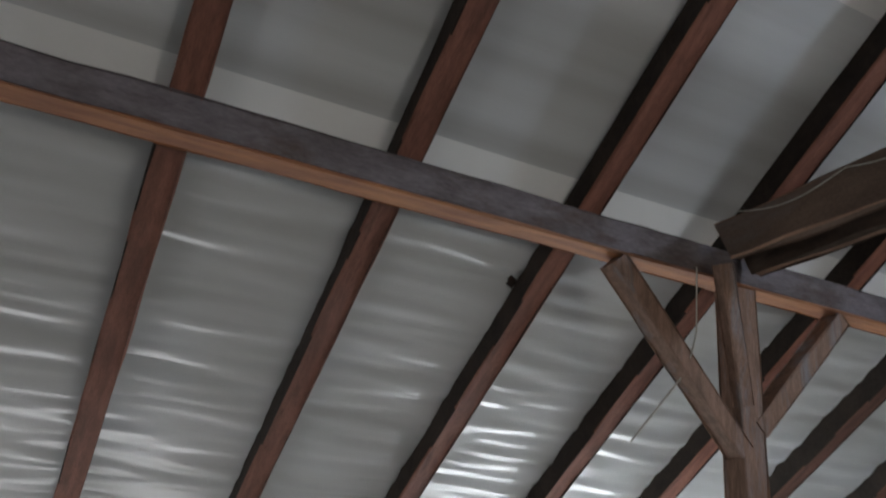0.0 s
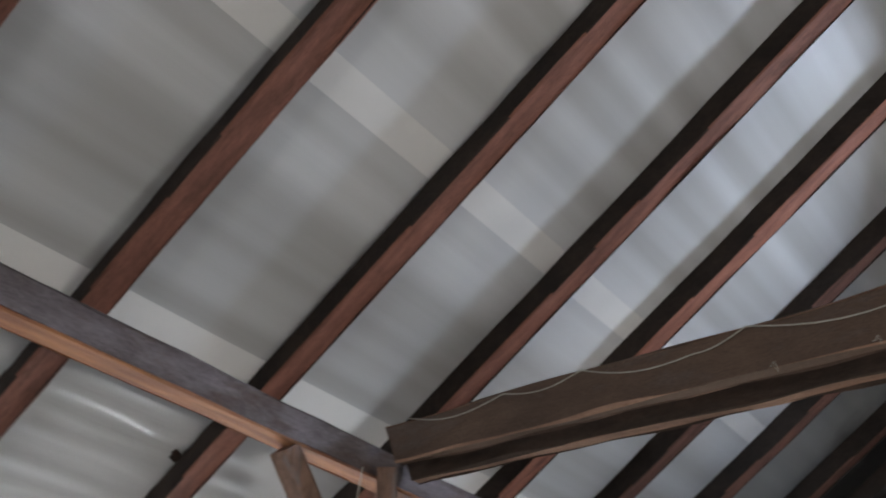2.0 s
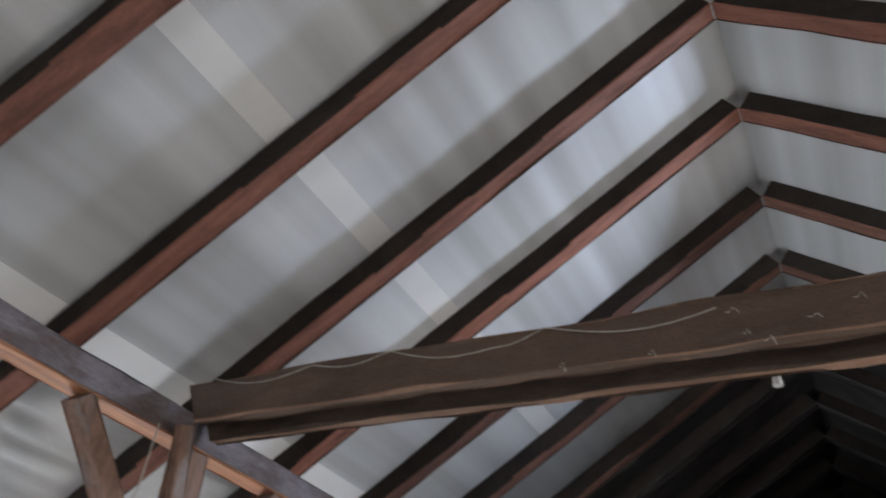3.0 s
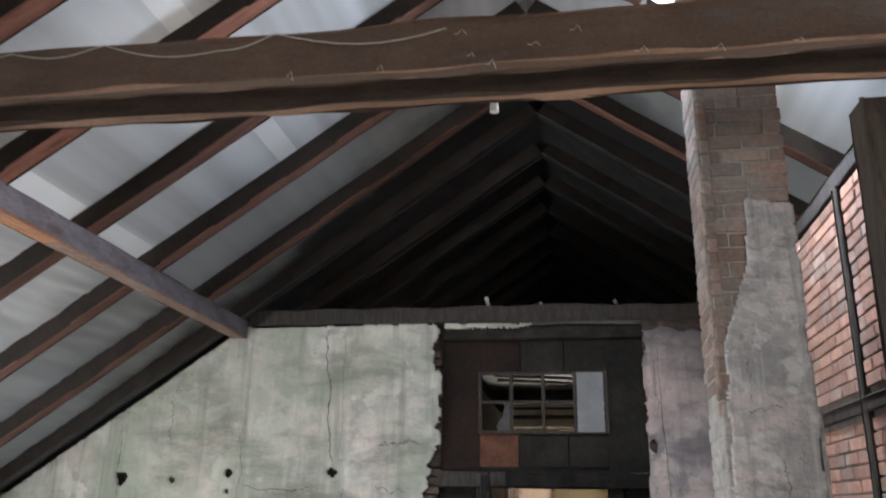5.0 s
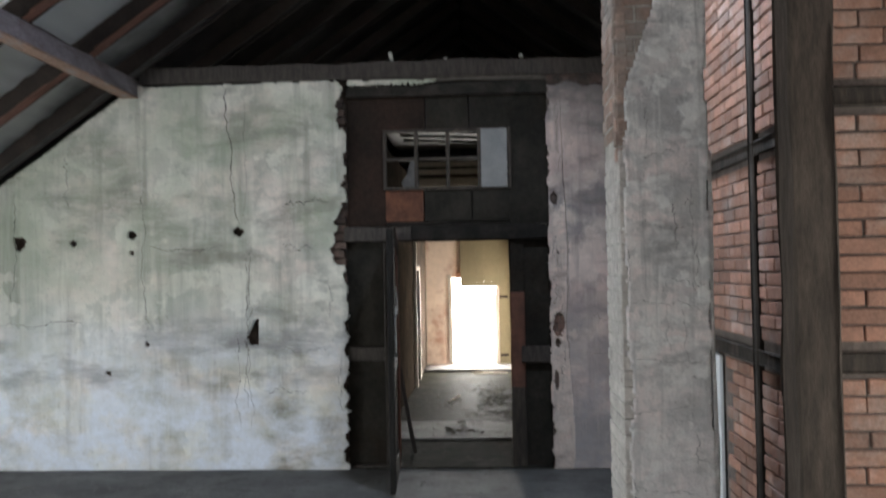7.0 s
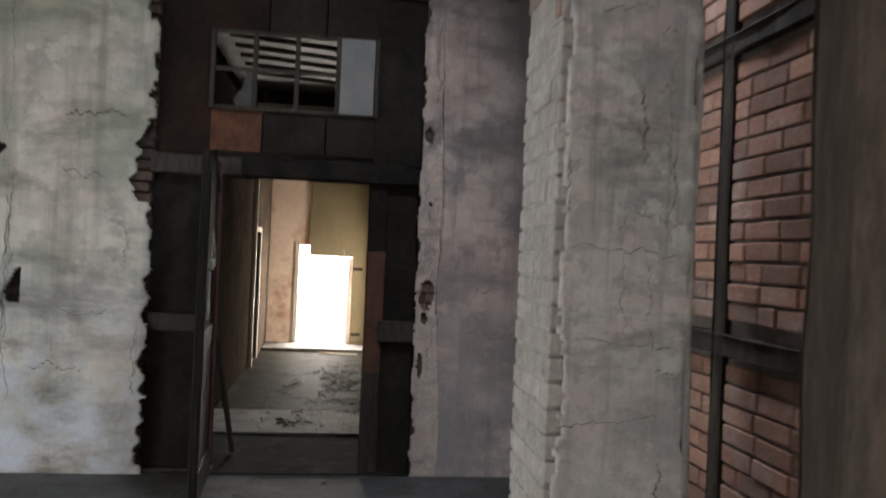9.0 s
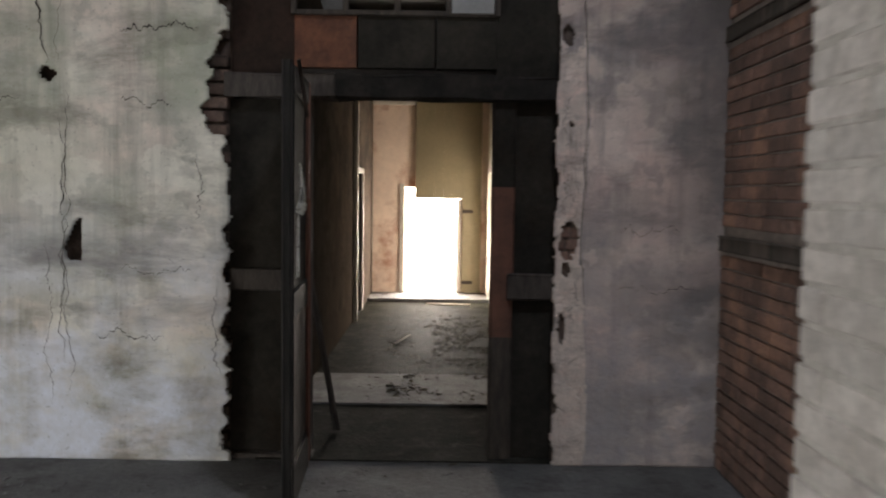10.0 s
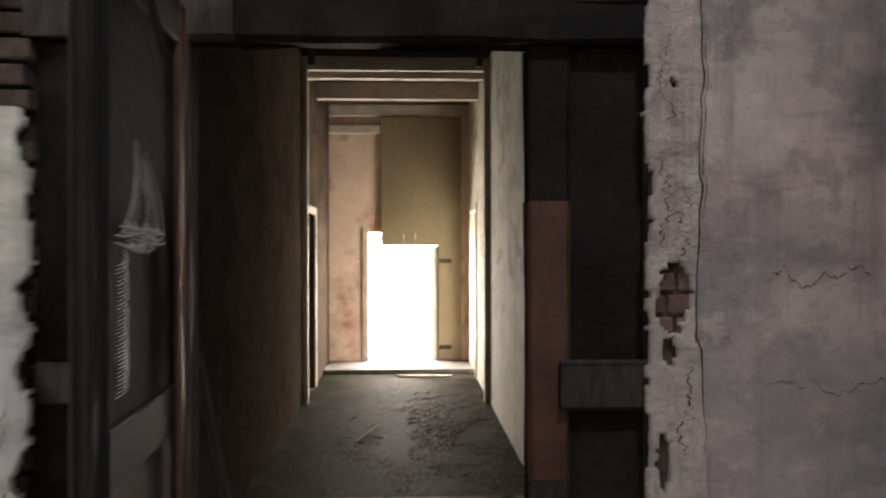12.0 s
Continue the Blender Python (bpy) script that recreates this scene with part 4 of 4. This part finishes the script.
for z in (1.285, 2.43):
    part("rail", bm_beam((BX + 0.03, CY + 0.15, z), (BX + 0.03, WALL_Y, z), 0.10, 0.085, cuts=30), M_DARKWOOD, frame_wall, "dark rail")
    part("rail", bm_beam((1.63, CY + 0.03, z + 0.08), (EAST, CY + 0.03, z + 0.08), 0.10, 0.09, cuts=30), M_DARKWOOD, frame_wall, "dark rail")

# ---- corridor ----
CX0, CX1, CZ, END = -1.0, 0.72, 3.2, 15.55
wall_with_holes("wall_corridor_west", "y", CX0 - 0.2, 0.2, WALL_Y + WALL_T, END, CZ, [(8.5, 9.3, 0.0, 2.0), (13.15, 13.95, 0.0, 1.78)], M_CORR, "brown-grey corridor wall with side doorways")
wall_with_holes("wall_corridor_east", "y", CX1, 0.2, WALL_Y + WALL_T, END, CZ, [(14.45, 15.2, 0.0, 1.85)], M_CORR_E, "pale stained corridor wall with a side doorway")
structure("floor_corridor", bm_box(CX0, CX1, 10.0, 14.79, 0.0, 0.006), M_WETFLOOR, "dark damp corridor floor with dirt", "floor")
structure("floor_corridor_near", bm_box(CX0, CX1, WALL_Y + 0.02, 9.3, 0.0, 0.010), M_DRYFLOOR, "dark dirt floor inside the corridor door", "floor")
structure("ceiling_corridor_near", bm_box(CX0 - 0.2, CX1 + 0.2, WALL_Y + WALL_T, 12.98, CZ + 0.42, CZ + 0.50), M_BLACK, "dark bare ceiling boards", "ceiling")
for k in range(9):
    y = 8.5 + 0.42 * k
    thing("ceiling_lath", bm_beam((CX0, y, CZ + 0.404), (CX1, y + 0.55, CZ + 0.404), 0.055, 0.03, cuts=4), M_LATH, "grey bare lath under the dark corridor ceiling", "lath", "corridor laths")
for z0, z1 in ((CZ + 0.035, CZ + 0.115), (CZ + 0.15, CZ + 0.225)):
    thing("fascia_board", bm_beam((CX0, 12.85, (z0 + z1) / 2), (CX1, 12.85, (z0 + z1) / 2), 0.022, z1 - z0, cuts=8, bevel=0.004), M_TRIM, "pale horizontal board high in the corridor above the painted surround", "board", "corridor fascia boards")
for x in (CX0 + 0.10, CX1 - 0.10):
    thing("fascia_upright", bm_box(x - 0.03, x + 0.03, 12.862, 12.9, CZ - 0.12, CZ + 0.42, 0.004), M_DARKWOOD, "dark upright carrying the pale boards", "batten", "fascia uprights")
structure("ceiling_corridor", bm_box(CX0 - 0.2, CX1 + 0.2, 12.9, END + 0.2, CZ, CZ + 0.12), M_CORR, "stained plaster corridor ceiling", "ceiling")
DX0, DX1, DZ0, DZ1 = -0.52, 0.33, 0.05, 1.63
wall_with_holes("wall_corridor_end", "x", END, 0.25, CX0 - 0.2, CX1 + 0.2, CZ, [(DX0, DX1, 0.0, DZ1)], M_END, "flaking pink plaster end wall with an open doorway")
# Black gable added to stop sky showing at the roof space's end.
wall_with_holes("wall_far_gable", "x", END + 0.26, 0.2, -6.2, 6.2, 5.9, [(DX0 - 0.02, DX1 + 0.02, 0.0, DZ1 + 0.02)], M_BLACK, "black outer gable wall added to shut out sky, with the far doorway")
# Glowing plane added so the doorway shows blown-out daylight.
structure("backdrop", bm_box(-30, 30, 60, 60.2, -0.02, 30), M_GLOW, "glowing white plane standing in for the overcast distance outside the far door", "backdrop")
structure("ground", bm_box(-120, 120, 16.02, 200, -0.3, -0.02), M_PALEGROUND, "pale trodden ground outside the far door", "ground")
structure("step", bm_box(CX0, CX1, 14.80, END + 0.25, 0.0, 0.055, 0.008), M_SLAB, "worn concrete step", "step")

# ---- corridor and far door: things ----
structure("threshold_slab", bm_box(CX0, CX1, 9.16, 10.14, 0.0, 0.022, 0.006), M_SLAB, "pale worn concrete strip across the corridor floor", "floor")
for y in (13.2, 14.25):
    thing("ceiling_beam", bm_beam((CX0, y, CZ - 0.09), (CX1, y, CZ - 0.09), 0.14, 0.18, cuts=12), M_TRIM, "pale painted beam crossing the corridor ceiling", "beam", "corridor beams")
structure("corridor_pilasters", join(bm_box(CX0, CX0 + 0.05, 13.0, 13.076, 0.006, CZ - 0.005, 0.006), bm_box(CX1 - 0.05, CX1, 13.0, 13.076, 0.006, CZ - 0.005, 0.006), bm_box(CX0 + 0.051, CX1 - 0.051, 13.0, 13.07, CZ - 0.13, CZ - 0.005, 0.006)), M_TRIM, "pale painted surround across the corridor", "trim")
structure("cornice", join(bm_box(CX0, -0.36, END - 0.05, END, 2.84, 2.95, 0.01), bm_box(CX0, CX1, END - 0.04, END, 3.05, 3.2, 0.01)), M_TRIM, "pale plaster cornice on the end wall", "trim")
boards = holder("plank_shutter", "ochre-brown plank shutter hanging over part of the far doorway", "shutter", at=(0.1, END - 0.06, 1.47))
for k in range(7):
    x0 = -0.36 + k * 0.14
    part("plank", bm_box(x0, x0 + 0.1395, END - 0.055 - 0.002 * (k % 2), END - 0.03, (1.47 if k < 5 else 0.07) + wob(k, 61, 0.004), 3.04, 0.001), M_OLIVE, boards)
for z in (0.22, 1.28):
    part("hinge", bm_box(0.34, 0.50, END - 0.066, END - 0.056, z - 0.025, z + 0.025, 0.003), M_IRON, boards, "black iron strap hinge")
structure("door_trim", join(bm_box(DX0 - 0.07, DX0, END - 0.02, END, 0.055, DZ1 + 0.05, 0.004), bm_box(DX1 - 0.06, DX1 - 0.003, END - 0.024, END + 0.1, 0.055, 1.46, 0.004)), M_TRIM, "pale worn door surround", "trim")


def side_frame(x, s, y0, y1, top):
    """Painted frame and a closed leaf in a side doorway of the corridor."""
    h = holder("side_door", "side doorway with a flaking pale painted frame", "door", "corridor side doors", at=(x, (y0 + y1) / 2, 0))
    f = 0.07
    part("frame_post", bm_box(x - 0.02 * (s > 0) - 0.0, x + 0.02 * (s < 0) + 0.0, y0 - f, y0, 0, top + f, 0.004), M_TRIM, h)
    part("frame_post", bm_box(x - 0.02 * (s > 0), x + 0.02 * (s < 0), y1, y1 + f, 0, top + f, 0.004), M_TRIM, h)
    part("frame_head", bm_box(x - 0.02 * (s > 0), x + 0.02 * (s < 0), y0, y1, top, top + f, 0.004), M_TRIM, h)
    if s < 0:
        part("leaf", bm_box(x + s * 0.06, x + s * 0.10, y0 + 0.005, y1 - 0.005, 0.01, top - 0.005, 0.004), M_GREYWOOD, h)
        part("knob", bm_tube([(x + s * 0.06, y0 + 0.09, 0.98), (x + s * 0.02, y0 + 0.09, 0.98)], 0.018, 8), M_IRON, h)


side_frame(CX0, -1, 13.15, 13.95, 1.78)
side_frame(CX1, 1, 14.45, 15.2, 1.85)
structure("wall_side_room_east", bm_box(CX1 + 0.4, CX1 + 0.5, 14.0, 15.6, 0, 2.6), M_CORR_E, "pale wall beyond the side doorway", "wall")
# Near-black wall added so the side doorway looks unlit.
structure("wall_side_room", bm_box(CX0 - 1.2, CX0 - 1.1, 8.22, 9.6, 0, 2.6), M_PANEL, "near-black wall added as the darkness of the side room", "wall")
thing("leaning_plank", bm_beam((-0.60, 8.50, 0.015), (-0.76, 8.32, 1.08), 0.042, 0.018, up=(0.3, 1, 0)), M_GREYWOOD, "dark plank leaning against the door post", "plank")
thing("loose_lath", bm_beam((-0.42, 11.5, 0.02), (-0.28, 12.0, 0.03), 0.03, 0.015), M_TRIM, "pale broken lath lying on the corridor floor", "lath")
thing("loose_board", bm_beam((-0.15, 14.6, 0.015), (0.45, 14.55, 0.015), 0.09, 0.025), M_TRIM, "pale board lying before the step", "board")
thing("lath_strip", bm_beam((-0.63, 7.25, 2.16), (-0.64, 7.55, 1.92), 0.012, 0.012), M_GREYWOOD, "thin grey lath hanging slanted on the door leaf", "lath")

# White board added in place of the daylight seen in the opening.
thing("white_board", bm_box(BX - 0.012, BX + 0.012, 5.90, 6.36, 0.0, 1.215, 0.004), M_BRIGHT_WHITE, "white board added as the daylight glimpsed in the low wall opening", "board")

# cobweb rags on the door leaf
web = holder("cobweb", "dusty pale cobweb rag caught on the door leaf", "cobweb", at=(LX + 0.03, 7.45, 1.45))
web_rng = random.Random(23)


def strand(y0, z0, y1, z1, sag, r):
    """One dusty thread hung between two points of the leaf's face."""
    pts = []
    for i in range(7):
        f = i / 6
        pts.append((LX + 0.028 + 0.012 * math.sin(math.pi * f), y0 + (y1 - y0) * f, z0 + (z1 - z0) * f - sag * math.sin(math.pi * f)))
    part("strand", swing(bm_tube(pts, r, 4)), M_COBWEB, web)


for k in range(46):       # heavy lower hem
    y0 = 7.17 + 0.30 * web_rng.random()
    z0 = 1.425 + 0.05 * web_rng.random() + 0.10 * abs(y0 - 7.36)
    strand(y0, z0, y0 + 0.05 + 0.10 * web_rng.random(), z0 + 0.03 * (web_rng.random() - 0.4), 0.012 * web_rng.random(), 0.0009 + 0.0012 * web_rng.random())
for k in range(26):       # thin threads running up from it
    y0 = 7.18 + 0.42 * web_rng.random()
    strand(y0, 1.44 + 0.03 * web_rng.random(), 7.36 + 0.25 * (y0 - 7.36), 1.58 + 0.10 * web_rng.random(), 0.0, 0.0003)
for k in range(34):       # tail hanging down beside the stile
    z0 = 1.42 - 0.27 * k / 33
    strand(7.185 + 0.02 * web_rng.random(), z0 - 0.02, 7.225 + 0.03 * web_rng.random(), z0 + 0.012, 0.004, 0.0005 + 0.0006 * web_rng.random())

# ---- on the truss and the roof ----
pts = []
SAG = ((-2.80, 3.67), (-2.20, 3.655), (-1.78, 3.665), (-1.27, 3.60), (-1.04, 3.655), (-0.35, 3.62))
for (x0, z0), (x1, z1) in zip(SAG, SAG[1:]):
    for i in range(8):
        f = i / 8
        pts.append((x0 + (x1 - x0) * f, 3.147 + 0.004 * math.sin(9 * x0 + 5 * f), z0 + (z1 - z0) * f - 0.085 * abs(x1 - x0) * math.sin(math.pi * f)))
pts.append((SAG[-1][0], 3.147, SAG[-1][1]))
thing("cable", bm_tube(pts, 0.0030, 6), M_CABLE, "pale slack electric cable draped along the tie plank", "cable")
thing("cable", bm_tube([(-2.95, 3.02, 3.40), (-3.0, 3.05, 3.10), (-3.12, 3.1, 2.95), (-3.3, 2.9, 2.6)], 0.004, 6), M_CABLE, "pale cable hanging down beside the post", "cable")
for k, (x, z) in enumerate(((-0.32, 3.60), (-0.27, 3.50), (-0.04, 3.53), (0.12, 3.58), (-0.62, 3.47), (-0.98, 3.47), (0.35, 3.47), (0.62, 3.46), (0.9, 3.47), (-0.2, 3.46))):
    w = 0.02 + 0.035 * random.random()
    thing("cobweb_shred", bm_tube([(x, 3.158, z), (x + 0.3 * w, 3.148, z - 0.008), (x + 0.7 * w, 3.146, z + 0.012 * random.random()), (x + w, 3.150, z - 0.03 * random.random())], 0.0014, 5), M_COBWEB, "pale dusty cobweb shred hanging off the tie plank", "cobweb shred", "shreds on the tie")
lamp_h = holder("lamp_holder", "small old glass lamp holder hanging on a short flex", "lamp", at=(-0.20, 3.50, 3.40))
part("flex", bm_tube([(-0.20, 3.50, 3.66), (-0.20, 3.50, 3.50)], 0.004), M_IRON, lamp_h)
bb = bmesh.new()
bmesh.ops.create_cone(bb, cap_ends=True, segments=14, radius1=0.020, radius2=0.012, depth=0.07, matrix=Matrix.Translation((-0.20, 3.50, 3.47)))
part("shade", bb, M_WHITE, lamp_h, "small pale glass shade")
thing("wasp_nest", bm_beam((-3.62, 2.385, under(-3.62) + 0.17), (-3.60, 2.41, under(-3.6) + 0.13), 0.035, 0.035, worn=0.02), M_IRON, "small dark nest stuck beside a rafter", "nest")

# ---- litter on the floors ----
def litter(name, n, box, size, material, label, stick=0.3):
    bms = bmesh.new()
    x0, x1, y0, y1 = box
    for _ in range(n):
        x, y = x0 + (x1 - x0) * abs(random.gauss(0, 0.42)), (y0 + y1) / 2 + (y1 - y0) * random.gauss(0, 0.24)
        if not (min(x0, x1) - 0.25 < x < max(x0, x1) + 0.02) or noise.noise(Vector((x * 3.1, y * 2.3, 1))) < -0.12:
            continue
        s = size * (0.4 + random.random())
        ln = s * (3 if random.random() < stick else 1)
        m = Matrix.Translation((x, y, (0.022 if 9.16 < y < 10.14 else 0) + s * 0.16)) @ pose(0, 0, 0, random.uniform(-14, 14), random.uniform(-14, 14), random.uniform(0, 360)) @ Matrix.Diagonal((ln, s * 0.7, s * 0.28, 1))
        vs = [bms.verts.new(m @ Vector(c)) for c in ((-.5, -.4, -.5), (.5, -.5, -.5), (.4, .5, -.5), (-.5, .4, -.5), (-.3, -.3, .5), (.4, -.2, .5), (.2, .4, .5), (-.4, .3, .5))]
        for f in ((3, 2, 1, 0), (4, 5, 6, 7), (0, 1, 5, 4), (1, 2, 6, 5), (2, 3, 7, 6), (3, 0, 4, 7)):
            bms.faces.new([vs[i] for i in f])
    return tagged(new(name, mesh(name, bms, material)), label, "litter", "", "stuff")


litter("leaf_litter", 6500, (0.69, -0.55, 10.2, 13.6), 0.021, M_DEBRIS, "dry leaves and crumbs strewn over the corridor floor")
litter("dust_crumbs", 1500, (0.66, -0.95, 8.3, 14.6), 0.014, M_DEBRIS, "scattered crumbs of plaster and dirt")
litter("twig_litter", 90, (-0.35, 0.1, 9.35, 9.8), 0.018, M_DEBRIS, "small heap of twigs on the pale strip", 0.8)
litter("plaster_crumbs", 700, (-5.0, 1.5, 6.9, 7.86), 0.016, M_SLAB, "plaster crumbs along the foot of the cross wall")

# ---- bricks ----
def brick_mesh(l, h, d, seed):
    b = bm_box(0, l, 0, h, 0, d, 0.005)
    for v in b.verts:
        q = noise.noise_vector(Vector((v.co.x * 21, v.co.y * 21, seed)))
        v.co += q * 0.0022
    return b


LB, HB, JB = 0.232, 0.066, 0.010
SHARED = {}


def shared_brick(l, k, material):
    key = (round(l, 2), k, material.name)
    if key not in SHARED:
        SHARED[key] = mesh("brick", brick_mesh(key[0], HB, 0.05, k * 3.7), material)
    return SHARED[key]


def lay(parent, origin, u, n, width, z0, z1, material, joined, near, blocked, depth=0.018):
    """Courses of brick in stretcher bond on a face; the near ones single, the rest in one mesh."""
    origin, u, n = Vector(origin), Vector(u), Vector(n)
    rot = Matrix((u, (0, 0, 1), n)).transposed().to_4x4()
    far = bmesh.new()
    rows_n = int((z1 - z0) / (HB + JB))
    for r in range(rows_n):
        z = z0 + r * (HB + JB)
        a = -random.random() * 0.02 - (LB + JB) / 2 * (r % 2)
        while a < width:
            l = LB if random.random() > 0.12 else 0.11
            s, e = max(a, 0.0), min(a + l, width)
            a += l + JB
            if e - s < 0.04 or blocked(s, e, z, z + HB):
                continue
            m = Matrix.Translation(origin + u * s + Vector((0, 0, z + random.uniform(-0.002, 0.002))) + n * (depth - 0.05 + random.uniform(-0.003, 0.004))) @ rot
            if near((s + e) / 2, z):
                ob = new("brick", shared_brick(e - s, random.randrange(4), material))
                ob.parent = parent
                ob.matrix_parent_inverse = Matrix.Translation(-parent.location)
                ob.matrix_basis = m
            else:
                b = shared_brick(e - s, random.randrange(4), material)
                base = len(far.verts)
                vs = [far.verts.new(m @ v.co) for v in b.vertices]
                for p in b.polygons:
                    far.faces.new([vs[i] for i in p.vertices])
    if len(far.verts):
        ob = part("brick_courses", far, joined, parent)
        ob["kind"] = "stuff"
    else:
        far.free()


def timber_block(y0):
    def blocked(s, e, z0, z1):
        if any(z1 > z - 0.035 and z0 < z + 0.035 for z in (1.285, 2.43)):
            return True
        return y0 + e > GAP[0] - 0.01 and y0 + s < GAP[1] + 0.01 and z0 < GAP[2]
    return blocked


for y0, y1, near, joined in ((CY + 0.145, 5.118, lambda a, z: z > 0.3, M_BRICK_J), (5.202, 6.40, lambda a, z: a < 0.45 and z > 0.3, M_BRICK_J), (6.50, WALL_Y - 0.005, lambda a, z: False, M_BRICK_S)):
    lay(frame_wall, (BX + 0.02, y0, 0), (0, 1, 0), (-1, 0, 0), y1 - y0, 0.01, 3.66, M_BRICK, joined, near, timber_block(y0))


def timber_block_b(s, e, z0, z1):
    return any(z1 > z + 0.05 and z0 < z + 0.11 for z in (1.285, 2.43))


lay(frame_wall, (1.64, CY + 0.02, 0), (1, 0, 0), (0, -1, 0), 2.2, 0.01, 3.15, M_BRICK, M_BRICK_J, lambda a, z: a < 0.5 and 0.5 < z, timber_block_b)
PIER_TOP = under(0.95) + 0.25
lay(pier, (PX0 + 0.0145, PY0 + 0.02, 0), (1, 0, 0), (0, -1, 0), 0.105, 0.01, 2.42, M_LIMEBRICK, M_LIMEBRICK, lambda a, z: True, lambda s, e, z0, z1: False, 0.019)
lay(pier, (PX0 + 0.003, PY0 + 0.02, 0), (1, 0, 0), (0, -1, 0), PX1 - PX0 - 0.006, 2.3, PIER_TOP, M_BRICK_P, M_BRICK_P, lambda a, z: True, lambda s, e, z0, z1: z1 < min(coat_top(PX0 + s), coat_top(PX0 + e)) - 0.12, 0.008)
lay(pier, (PX0 + 0.02, PY1 - 0.003, 0), (0, -1, 0), (-1, 0, 0), PY1 - PY0 - 0.007, 0.01, 2.42, M_LIMEBRICK, M_LIMEBRICK, lambda a, z: True, lambda s, e, z0, z1: False, 0.004)
lay(pier, (PX0 + 0.02, PY1 - 0.003, 0), (0, -1, 0), (-1, 0, 0), PY1 - PY0 - 0.006, 2.43, PIER_TOP, M_BRICK_P, M_BRICK_P, lambda a, z: True, lambda s, e, z0, z1: False, 0.006)
